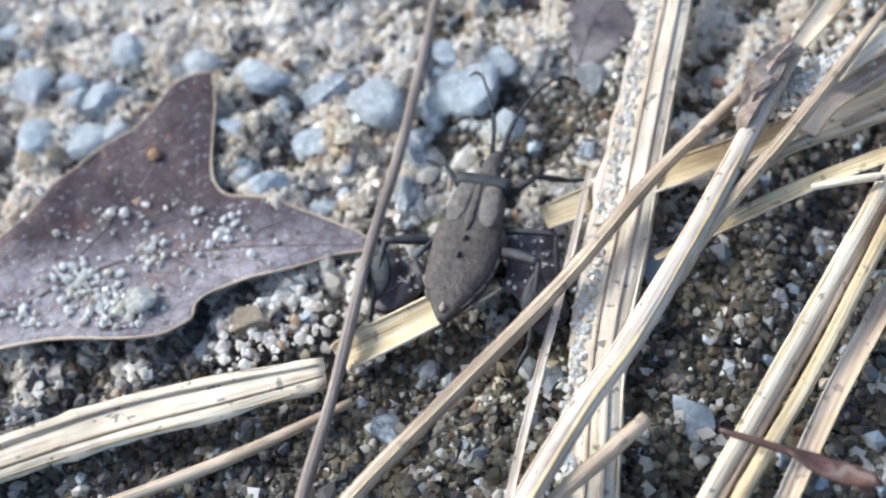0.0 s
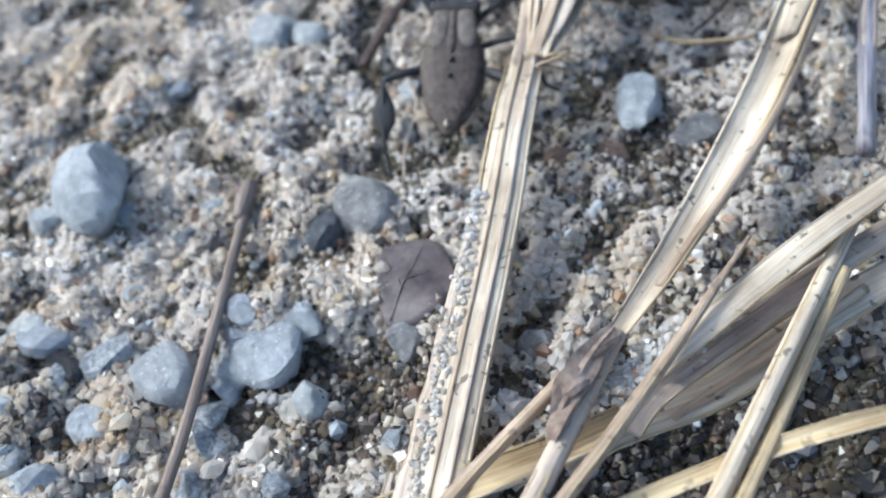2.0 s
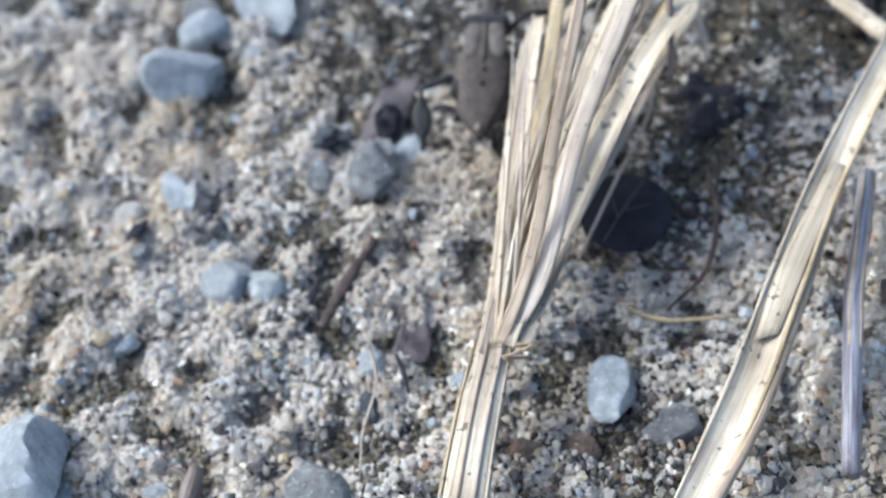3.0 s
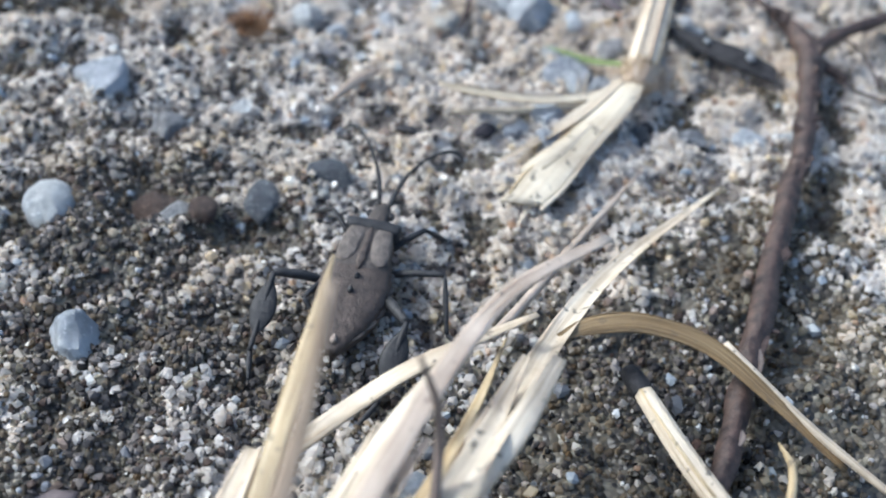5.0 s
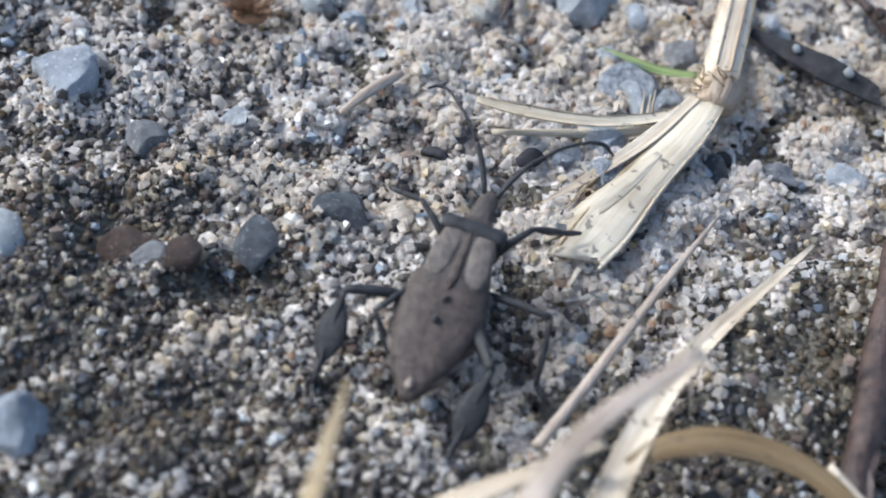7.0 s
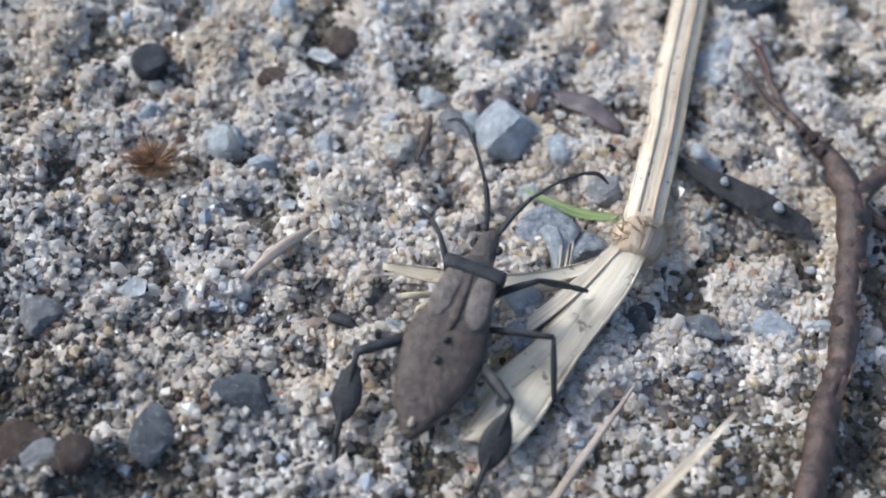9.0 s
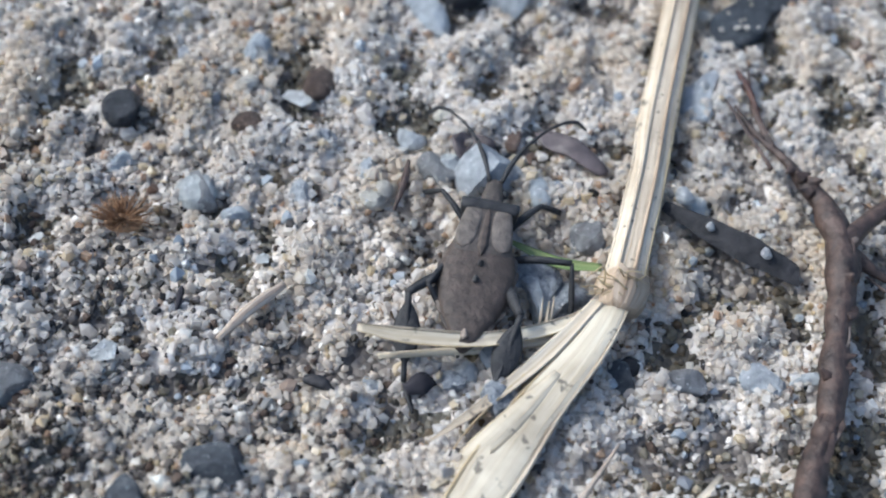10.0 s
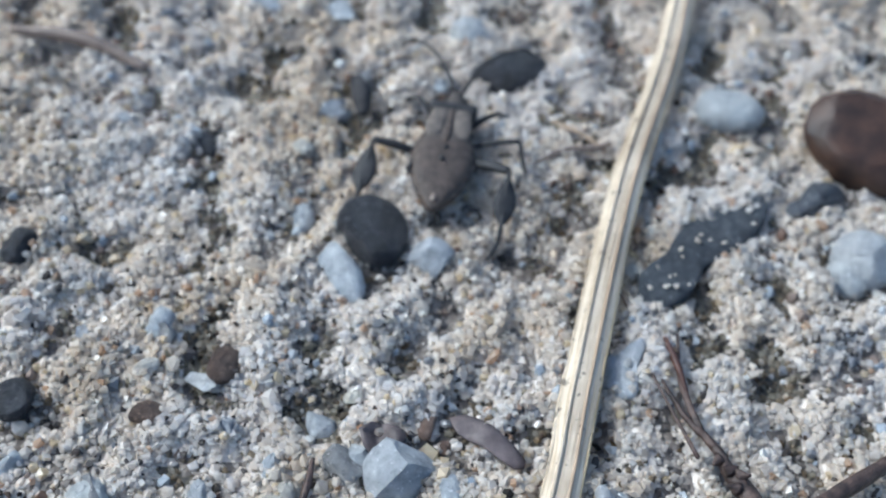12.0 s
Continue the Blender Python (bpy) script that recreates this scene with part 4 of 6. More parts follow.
stalk_part("rib", M_GREY, blade, [(x + 0.75, y - 0.2, z + 0.32) for x, y, z in BLADE], [0.22] * 8, ring=6, seed=44)
stalk_part("rib", M_TAN, blade, [(x - 0.35, y, z + 0.33) for x, y, z in BLADE], [0.13] * 8, ring=6, seed=45)
stalk_part("edge_strip", M_GREY, blade, [(x - 1.75, y + 0.3, z + 0.15) for x, y, z in BLADE[2:6]], (0.1, 0.55, 0.7, 0.3), shape="flat", ring=10, seed=46, rough=0.3)


def along(nodes, n, seed, spread, lift, lo, hi, first=0.0, last=1.0):
    r = random.Random(seed)
    pts = spline(nodes, 30)
    places, sizes = [], []
    for _ in range(n):
        p = pts[int(r.uniform(first, last) * (len(pts) - 1))]
        h = r.uniform(lo, hi)
        places.append((p.x + r.gauss(0, spread), p.y + r.gauss(0, spread), p.z + lift + h * 0.5))
        sizes.append(h)
    return places, sizes


tagged(grain_cloud("sand_on_straw", *along([(x - 1.5, y, z) for x, y, z in BLADE], 760, 31, 0.36, 0.05, 0.14, 0.36, 0.25, 0.9), M_WHITE, 9, jitter=0.2, flat=(0.55, 1.15), smooth=False), "sand grains stuck along a straw's edge", "sand", kind="stuff")

sheath = straw(M_STRAW, [(57.9, 113.0, 5.6), (47.6, 99.4, 6.1), (41.5, 90.5, 5.4), (36.2, 82.3, 4.8), (30.8, 75.0, 4.4), (25.0, 67.6, 5.2), (19.2, 61.0, 6.2)],
               (1.0, 1.2, 1.3, 1.35, 1.25, 1.0, 0.55), "broad pale straw sheath lying over other straws", shape="channel", ring=16, rough=0.1)
stalk_part("sheath_collar", M_STRAW, sheath, [(48.0, 99.4, 6.7), (42.3, 91.6, 6.2), (38.4, 85.7, 5.75)], (0.55, 0.9, 0.7), "white polished sheath piece", shape="flat", thick=0.1, ring=12, seed=52, cut=0.8)
stalk_part("inner_stem", M_TAN, sheath, [(46.5, 96.0, 5.6), (37.6, 81.6, 5.2), (32.0, 74.6, 4.9), (24.0, 65.6, 5.6)], (0.35, 0.4, 0.45, 0.35), seed=53)
straw(M_TAN, [(-17.5, 30.5, 3.6), (-14.9, 33.3, 4.0), (-7.9, 39.3, 4.2), (0.6, 46.6, 4.3), (8.0, 53.8, 4.6), (14.3, 58.6, 5.3), (18.5, 61.8, 5.8)], (0.62, 0.62, 0.6, 0.58, 0.55, 0.5, 0.4), "long tan straw stem lying across other straws")
straw(M_GREY, [(-6.6, 27.0, 5.4), (-3.7, 30.8, 5.8), (0.7, 36.4, 5.8), (4.5, 40.4, 6.3), (9.9, 47.3, 6.8), (16.0, 56.0, 6.4), (20.5, 62.3, 6.4)], (0.85, 0.85, 0.85, 0.85, 0.8, 0.75, 0.6), "thick pale grey straw stem resting on other straws")
straw(M_TAN, [(8.0, 44.2, 6.2), (10.2, 46.9, 6.4), (14.5, 51.2, 6.5), (18.1, 54.5, 6.9), (24.5, 61.0, 7.1), (30.5, 67.4, 7.1)], (0.5, 0.5, 0.5, 0.5, 0.4, 0.12), "tan straw stem tapering to a point")
straw(M_GREY, [(20.0, 56.4, 3.8), (22.1, 58.4, 4.4), (28.0, 61.8, 3.9), (33.6, 64.8, 3.7), (42.0, 69.0, 3.0)], (0.7, 0.9, 1.0, 1.0, 0.9), "flat weathered straw in a tangled pile", shape="flat", ring=12)
straw(M_STRAW, [(15.6, 55.8, 1.2), (18.9, 57.6, 1.8), (26.2, 59.2, 2.2), (32.4, 62.2, 2.0), (41.0, 66.0, 1.6)], (0.9, 1.3, 1.5, 1.5, 1.3), "wide flat pale straw low in the pile", shape="flat", ring=14)
straw(M_STRAW, [(22.5, 59.3, 6.0), (25.8, 61.5, 6.2), (34.0, 66.6, 5.9), (42.0, 71.0, 5.4)], (0.6, 0.95, 1.0, 0.9), "flat bleached straw in a tangled pile", shape="flat", ring=12)
straw(M_GOLD, [(24.0, 61.0, 4.6), (30.0, 64.2, 4.8), (37.0, 68.0, 4.4)], (0.35, 0.45, 0.4), "thin golden straw in the pile")
straw(M_TAN, [(23.0, 57.4, 2.8), (29.5, 60.2, 3.0), (38.0, 64.5, 2.6)], (0.3, 0.4, 0.4), "thin brown straw in the pile")
straw(M_STRAW, [(39.6, 71.0, 3.4), (37.4, 67.9, 4.0), (30.9, 59.2, 6.2), (22.6, 48.8, 4.9), (15.2, 40.0, 3.6), (7.5, 30.8, 2.6), (4.0, 26.5, 2.2)], (0.5, 0.6, 0.65, 0.65, 0.65, 0.6, 0.6), "long pale straw stem with golden edges")
straw(M_GOLD, [(36.5, 65.0, 4.6), (34.5, 62.3, 5.1), (28.0, 53.4, 5.4), (21.8, 45.4, 4.8), (15.6, 37.6, 3.4), (9.1, 30.0, 3.0), (5.5, 25.5, 2.6)], (0.4, 0.5, 0.5, 0.5, 0.5, 0.5, 0.45), "long golden straw beside a paler one")
straw(M_TAN, [(33.0, 61.6, 4.6), (27.5, 54.5, 4.6), (20.0, 44.6, 4.2), (13.8, 37.2, 3.0), (7.0, 29.0, 2.4)], (0.3, 0.35, 0.35, 0.35, 0.3), "thin tan straw beside a paler one")
straw(M_TAN, [(27.0, 49.0, 2.4), (21.5, 42.0, 2.7), (16.6, 36.0, 2.7), (12.2, 29.9, 3.0), (9.0, 25.0, 2.6)], (0.6, 0.7, 0.7, 0.65, 0.6), "brownish dry straw stem leaning low", shape="channel")
straw(M_GOLD, [(7.0, 46.2, 6.0), (10.9, 48.4, 4.6), (17.6, 51.0, 4.2), (24.0, 52.4, 4.6), (28.0, 52.9, 5.2), (33.0, 53.2, 6.0), (40.0, 53.6, 6.0)], (0.2, 0.5, 0.62, 0.62, 0.62, 0.65, 0.6), "golden curved straw blade crossing the pile", shape="channel")
straw(M_STRAW, [(18.6, 50.4, 5.4), (21.5, 49.9, 6.2), (24.8, 49.3, 6.6), (27.7, 47.7, 6.8), (30.6, 45.4, 6.6), (33.5, 42.0, 5.8)], (0.25, 0.3, 0.32, 0.32, 0.3, 0.3), "thin curved pale straw over the pile")
flat = straw(M_STRAW, [(-50.0, 38.0, 2.4), (-42.3, 40.1, 2.5), (-32.3, 42.3, 2.2), (-23.6, 42.9, 2.6), (-16.6, 43.6, 2.4)], (1.6, 1.7, 1.75, 1.6, 1.15), "wide flat pale straw with lengthwise ribs", shape="flat", ring=20, rough=0.14)
stalk_part("rib", M_GREY, flat, [(-49.5, 38.9, 2.8), (-42.0, 41.0, 2.95), (-32.3, 43.2, 2.65), (-23.8, 43.7, 3.0), (-17.0, 44.1, 2.7)], (0.12, 0.14, 0.15, 0.12, 0.08), ring=6, seed=61)
stalk_part("rib", M_TAN, flat, [(-49.8, 37.2, 2.75), (-42.2, 39.2, 2.85), (-32.2, 41.4, 2.55), (-23.4, 42.2, 2.95), (-16.8, 43.2, 2.6)], (0.1, 0.12, 0.13, 0.1, 0.05), ring=6, seed=62)
straw(M_GOLD, [(-15.6, 44.6, 1.4), (-14.6, 45.1, 1.4), (-9.3, 46.9, 1.7), (-4.4, 48.9, 1.9)], (1.2, 1.35, 1.3, 1.2), "short golden straw split open into a channel", shape="channel", ring=14, cut=0.4)
straw(M_GOLD, [(0.2, 53.8, 1.6), (3.0, 54.4, 1.7), (6.1, 55.0, 1.8), (14.3, 56.4, 2.2), (20.0, 58.0, 2.2)], (1.0, 1.2, 1.25, 1.2, 1.0), "golden straw split open into a channel", shape="channel", ring=14)
straw(M_GREY, [(4.2, 57.4, 2.2), (0.9, 47.7, 3.0), (-2.1, 40.0, 3.0), (-4.8, 32.5, 3.0), (-6.5, 27.0, 2.8)], (0.28, 0.3, 0.32, 0.32, 0.3), "thin grey grass blade lying lengthwise", shape="channel", ring=8)
straw(M_TAN, [(4.3, 35.0, 5.4), (1.3, 33.0, 5.2), (-1.5, 31.2, 5.0), (-5.0, 28.6, 4.4)], (0.5, 0.52, 0.52, 0.5), "short tan straw stub with a blunt end", cut=0.3)
straw(M_TAN, [(-33.0, 36.6, 1.0), (-24.0, 38.6, 1.2), (-15.0, 41.6, 1.2)], (0.4, 0.45, 0.3), "thin brown straw half buried in sand")
red = stalk("red_stem", M_RED, [(8.6, 33.8, 4.8), (9.1, 33.4, 5.0), (11.8, 31.9, 5.0), (14.6, 30.4, 5.0), (16.6, 28.2, 4.8)], (0.15, 0.22, 0.25, 0.3, 0.3), "thin red-brown petiole bent over straw", "stem", seed=71)
leaf_sheet("curled_blade", [(12.0, 31.6), (14.0, 31.0), (15.8, 29.6), (16.8, 27.8), (15.0, 28.8), (13.0, 30.3)], M_RED, lambda x, y: 5.0 + 0.5 * math.sin(x * 1.2) + 0.3 * (x - 12), 0.12, "", "", 0.7, red)
straw(M_PURPLE, [(51.5, 101.0, 2.6), (49.8, 97.0, 2.9), (46.9, 90.4, 3.0), (45.4, 86.4, 3.2), (41.6, 75.3, 3.3)], (0.72, 0.75, 0.75, 0.75, 0.65), "dark glossy weathered stem standing beside straws")
v, f, u = merged([sweep([(20.2, 62.4, 6.8), (18.4, 60.4, 7.3), (16.6, 58.2, 7.2), (15.2, 56.4, 6.6)], (0.3, 0.75, 0.8, 0.3), seed=72, rough=0.5, ring=14),
                  sweep([(20.4, 61.6, 7.0), (19.0, 60.6, 7.6), (17.6, 59.8, 7.4)], (0.25, 0.7, 0.3), seed=75, rough=0.6, ring=11),
                  sweep([(18.6, 59.0, 7.2), (17.0, 58.4, 7.8), (15.6, 57.8, 7.0)], (0.3, 0.65, 0.2), seed=76, rough=0.6, ring=9),
                  sweep([(16.8, 57.6, 7.2), (15.6, 56.2, 7.3), (14.8, 55.2, 6.6)], (0.4, 0.6, 0.2), seed=77, rough=0.6, ring=9)])
tagged(mesh_object("husk", v, f, M_HUSK, None, False, u), "brown shrivelled seed husk hanging on a straw", "husk")
tagged(grain_cloud("sand_on_pile", *along([(16, 58.5, 5.0), (22, 60.5, 5.2), (28, 63.5, 4.8)], 320, 32, 0.8, 0.2, 0.2, 0.42), M_WHITE, 10, jitter=0.2, flat=(0.55, 1.15), smooth=False), "sand grains caught in the straw pile", "sand", kind="stuff")

# the frayed head of the wide blade, a bundle of torn strips
bundle = tagged(new("frayed_straw_bundle"), "torn straw head splitting into many pale strips", "straw", "dry straws on the sand")
FRAY = [
    ([(18.6, 88.4, 4.9), (21.5, 96.0, 6.0), (25.6, 112.0, 6.8), (28.2, 119.5, 7.4)], (0.9, 0.85, 0.8, 0.2), M_GREY),
    ([(19.2, 88.6, 5.2), (23.0, 94.6, 8.4), (26.3, 101.8, 14.0), (30.4, 110.6, 21.0), (32.3, 114.0, 29.3)], (0.5, 0.5, 0.5, 0.45, 0.2), M_TAN),
    ([(19.8, 89.0, 5.0), (23.7, 93.6, 7.6), (27.9, 102.4, 11.4), (34.5, 112.4, 16.0), (42.1, 124.2, 15.4), (50.2, 130.9, 13.6)], (0.5, 0.7, 0.75, 0.7, 0.6, 0.4), M_GREY),
    ([(20.2, 89.6, 4.7), (24.7, 95.0, 6.8), (33.5, 107.8, 10.2), (39.6, 115.0, 11.6), (51.5, 134.4, 4.4), (64.5, 147.2, 1.6)], (0.6, 0.9, 1.0, 0.95, 0.8, 0.15), M_STRAW),
    ([(20.0, 89.9, 5.0), (24.3, 95.5, 6.1), (32.2, 111.4, 8.0), (38.0, 118.9, 10.0)], (0.5, 0.6, 0.6, 0.15), M_GREY),
    ([(20.6, 89.0, 4.6), (24.6, 97.0, 5.8), (29.6, 108.5, 7.0), (34.0, 118.0, 7.6)], (0.4, 0.5, 0.5, 0.12), M_GOLD),
    ([(20.2, 88.6, 5.4), (23.6, 95.2, 7.0), (28.4, 106.0, 9.4), (33.8, 115.6, 12.0)], (0.35, 0.45, 0.45, 0.1), M_STRAW),
    ([(20.4, 90.2, 4.8), (25.6, 97.4, 6.4), (33.0, 109.0, 8.6), (40.0, 119.4, 9.6), (44.0, 128.0, 7.4)], (0.35, 0.5, 0.5, 0.4, 0.1), M_GOLD),
    ([(19.0, 89.2, 5.0), (21.9, 98.5, 5.6), (24.4, 108.0, 6.2), (26.2, 113.6, 6.6), (28.0, 118.6, 7.0)], (0.7, 1.0, 1.1, 1.0, 0.6), M_STRAW),
    ([(19.6, 89.4, 5.3), (22.8, 98.0, 5.9), (25.8, 107.6, 6.6), (27.8, 113.4, 7.0), (29.6, 117.6, 7.2)], (0.5, 0.7, 0.7, 0.6, 0.2), M_GREY),
    ([(19.4, 89.0, 5.5), (22.6, 98.0, 6.2), (26.0, 108.0, 7.8), (29.4, 118.0, 11.4), (31.6, 124.2, 13.8), (32.9, 128.1, 15.6)], (0.5, 0.6, 0.65, 0.6, 0.45, 0.1), M_GOLD),
    ([(20.0, 89.2, 5.5), (24.0, 97.2, 6.4), (28.0, 106.6, 7.4), (31.6, 112.9, 9.0), (36.5, 119.6, 11.4), (41.9, 124.4, 14.0)], (0.5, 0.75, 0.8, 0.75, 0.65, 0.35), M_STRAW),
    ([(20.2, 89.4, 5.0), (24.6, 98.0, 5.6), (29.0, 106.8, 6.2), (33.9, 114.6, 7.2), (37.5, 120.1, 8.0)], (0.4, 0.55, 0.55, 0.45, 0.1), M_TAN),
    ([(20.4, 89.2, 4.9), (25.2, 97.4, 6.0), (30.8, 106.4, 7.0), (34.6, 110.4, 8.6), (42.0, 117.4, 10.8), (46.0, 122.8, 12.0)], (0.5, 0.8, 0.95, 0.95, 0.9, 0.5), M_STRAW),
    ([(20.8, 89.6, 4.7), (26.2, 98.0, 5.2), (32.4, 106.6, 5.6), (35.8, 111.0, 6.4), (40.2, 117.2, 7.4), (41.4, 115.3, 6.0)], (0.3, 0.4, 0.4, 0.35, 0.3, 0.08), M_GREY),
    ([(18.6, 89.0, 4.8), (20.5, 94.1, 5.2), (23.2, 104.7, 6.0), (26.2, 115.2, 6.8), (28.1, 120.4, 7.2)], (0.9, 1.0, 1.05, 1.0, 0.6), M_STRAW),
    ([(19.2, 89.2, 5.0), (21.7, 93.7, 5.6), (24.7, 104.0, 6.4), (27.9, 114.7, 7.0), (29.6, 119.0, 7.4)], (0.7, 0.9, 0.9, 0.85, 0.3), M_GREY),
    ([(20.0, 89.0, 5.2), (22.6, 93.4, 5.8), (26.5, 103.2, 7.0), (31.0, 112.6, 8.5), (35.4, 120.0, 10.0)], (0.7, 0.85, 0.85, 0.75, 0.3), M_STRAW),
    ([(20.6, 89.0, 5.0), (23.6, 93.3, 5.6), (28.6, 103.1, 6.6), (35.2, 111.9, 8.2), (41.0, 118.7, 9.4), (44.4, 124.0, 10.6)], (0.7, 0.9, 1.0, 0.95, 0.85, 0.3), M_STRAW),
    ([(29.3, 120.5, 5.9), (34.1, 124.4, 5.8), (38.3, 125.9, 7.8), (45.8, 128.1, 9.6)], (0.6, 0.8, 0.8, 0.3), M_STRAW),
    ([(39.0, 115.6, 11.2), (41.0, 116.0, 8.4), (41.4, 113.6, 5.0)], (0.4, 0.35, 0.08), M_GREY),
]
for k, (run, w, mat) in enumerate(FRAY):
    stalk_part("strip", mat, bundle, run, w, shape="flat" if k % 3 else "channel", ring=10, seed=300 + k, twist=(k * 37) % 50 - 25)
for k in range(30):
    a = rng.uniform(0, 1)
    s0 = Vector((19.2 + a * 1.4, 88.8 + rng.uniform(0, 4), 5.2))
    d = Vector((rng.uniform(0.25, 0.62), 1.0, rng.uniform(0.05, 0.35)))
    ln = rng.uniform(14, 30)
    stalk_part("fibre", M_GREY if k % 2 else M_STRAW, bundle, [s0, s0 + d * ln * 0.5 + Vector((0, 0, 1.0)), s0 + d * ln + Vector((rng.uniform(-1, 2), 0, -0.5))], (0.16, 0.15, 0.05), ring=5, steps=8, seed=330 + k)
for k in range(9):
    s0 = Vector((20.2, 88.2, 5.4)) + Vector((rng.uniform(-0.8, 0.6), rng.uniform(-0.8, 0.8), 0))
    d = Vector((rng.uniform(0.6, 1.0), rng.uniform(-0.9, 0.3), rng.uniform(-0.5, 0.1)))
    stalk_part("node_fray", M_GOLD if k % 2 else M_TAN, bundle, [s0, s0 + d * 1.2 + Vector((0, 0, 0.2)), s0 + d * rng.uniform(1.8, 2.8)], (0.12, 0.12, 0.04), ring=5, steps=4, seed=360 + k)
straw(M_GREY, [(27.0, 98.0, 1.6), (31.5, 104.4, 3.0), (35.7, 110.6, 4.0), (38.3, 118.3, 5.6)], (0.12, 0.16, 0.16, 0.08), "hair-thin pale grass fibre", ring=6)
straw(M_GREY, [(44.0, 132.0, 2.4), (47.2, 135.9, 1.9), (53.8, 144.2, 1.1), (58.8, 150.2, 0.7)], (0.35, 0.35, 0.3, 0.1), "thin pale straw tapering on the sand")
stalk("thin_stalk", M_TWIG, [(36.7, 116.3, 21.0), (38.0, 116.4, 15.5), (37.6, 112.6, 11.5), (36.8, 108.6, 9.2)], (0.12, 0.26, 0.3, 0.25), "thin dark stalk rising from frayed straw", "stalk", seed=73)
straw(M_OLIVE, [(47.6, 128.4, 6.8), (50.4, 129.8, 6.2), (54.2, 130.4, 5.4), (58.6, 129.0, 4.4), (62.4, 125.0, 3.2), (66.3, 120.6, 1.6)], (0.3, 0.8, 0.9, 0.8, 0.5, 0.25), "arched olive-brown blade curling over the sand", shape="flat", ring=14, edges=M_OLIVE)
straw(M_STRAW, [(59.9, 129.8, 3.6), (64.0, 124.0, 2.6), (69.0, 118.5, 1.4)], (0.4, 0.35, 0.25), "thin pale strip hanging from a blade")
cap = straw(M_STRAW, [(53.7, 126.6, 2.7), (55.2, 120.6, 3.5), (57.4, 113.9, 4.4)], (0.66, 0.78, 0.8), "short pale hollow straw with a dark end", ring=14)
stalk_part("dark_end", M_CHAR, cap, [(53.1, 128.8, 2.4), (53.4, 127.7, 2.55), (53.7, 126.6, 2.7)], (0.62, 0.72, 0.7), "blackened broken tip", seed=74)
for k, (a, b) in enumerate((((58.0, 112.6, 5.6), (63.5, 108.0, 4.0)), ((56.8, 110.6, 6.0), (53.0, 101.5, 5.0)), ((57.4, 112.0, 5.2), (52.6, 96.5, 4.6)), ((58.6, 113.2, 6.0), (61.0, 121.0, 4.6)))):
    straw(M_GOLD if k % 2 else M_STRAW, [a, tuple((p + q) / 2 + (0.6 if i == 2 else 0.8) for i, (p, q) in enumerate(zip(a, b))), b], (0.3, 0.28, 0.08), "thin torn straw strip")

# the jointed stem with its torn leaf base
STEM = [(60.4, 160.3, 2.2), (64.4, 170.6, 1.7), (67.1, 178.4, 1.5), (74.0, 196.7, 1.5), (80.3, 210.1, 1.8), (84.0, 219.4, 2.1), (92.0, 240.0, 2.2)]
stem = straw(M_STRAW, STEM, (1.35, 1.35, 1.4, 1.35, 1.3, 1.25, 1.2), "pale jointed grass stem lying on the sand", shape="flat", thick=0.45, ring=18, rough=0.08)
stalk_part("groove_edge", M_TAN, stem, [(x + 0.5, y - 0.2, z + 0.72) for x, y, z in STEM], [0.12] * 7, ring=6, seed=81)
stalk_part("groove_edge", M_STRAW, stem, [(x - 0.55, y + 0.2, z + 0.72) for x, y, z in STEM], [0.14] * 7, ring=6, seed=82)
v, f, u = sweep([(60.0, 159.2, 2.4), (60.5, 160.5, 2.5), (61.0, 161.8, 2.4)], (1.25, 1.7, 1.4), seed=83, rough=0.3, ring=16)
tagged(mesh_object("node", v, f, M_TAN, stem, True, u), "swollen hairy joint")
for k in range(22):
    a = rng.uniform(0, 6.28)
    s0 = Vector((60.3 + 1.2 * math.cos(a), 160.4 + 0.5 * math.sin(a), 3.2 + rng.uniform(-0.6, 0.6)))
    stalk_part("hair", M_GOLD, stem, [s0, s0 + Vector((rng.uniform(-1, 0.4), rng.uniform(-0.4, 1.0), rng.uniform(0.1, 0.7))), s0 + Vector((rng.uniform(-1.6, 0.8), rng.uniform(-0.6, 1.0), rng.uniform(-0.3, 0.7)))], (0.07, 0.07, 0.03), ring=4, steps=4, seed=400 + k)
bract = straw(M_BRACT, [(60.4, 160.4, 2.6), (57.9, 156.9, 2.2), (54.0, 152.8, 1.6), (50.6, 148.6, 1.6), (48.4, 145.9, 1.7)], (1.0, 1.25, 1.5, 1.8, 1.6), "torn pale leaf base spreading from the joint", shape="flat", ring=16, rough=0.12, cut=0.7)
stalk_part("torn_strip", M_STRAW, bract, [(59.2, 160.2, 2.6), (55.0, 156.4, 1.9), (50.6, 153.2, 1.5), (46.6, 150.8, 1.2)], (0.35, 0.5, 0.4, 0.08), shape="channel", ring=8, seed=84)
stalk_part("torn_strip", M_BRACT, bract, [(55.4, 154.8, 2.0), (50.6, 150.6, 1.7), (46.6, 147.8, 1.2)], (0.4, 0.95, 0.25), shape="flat", ring=8, seed=85)
stalk_part("torn_strip", M_STRAW, bract, [(52.4, 151.0, 1.6), (49.8, 147.6, 1.2), (47.6, 144.0, 0.9)], (0.25, 0.4, 0.06), shape="flat", ring=8, seed=86)
straw(M_BRACT, [(60.2, 160.2, 2.0), (56.0, 158.4, 1.8), (51.0, 157.2, 2.4), (46.0, 157.2, 3.2), (42.6, 157.8, 3.8)], (0.3, 0.5, 0.55, 0.6, 0.3), "narrow yellowish grass blade beside the joint", shape="channel", ring=8)
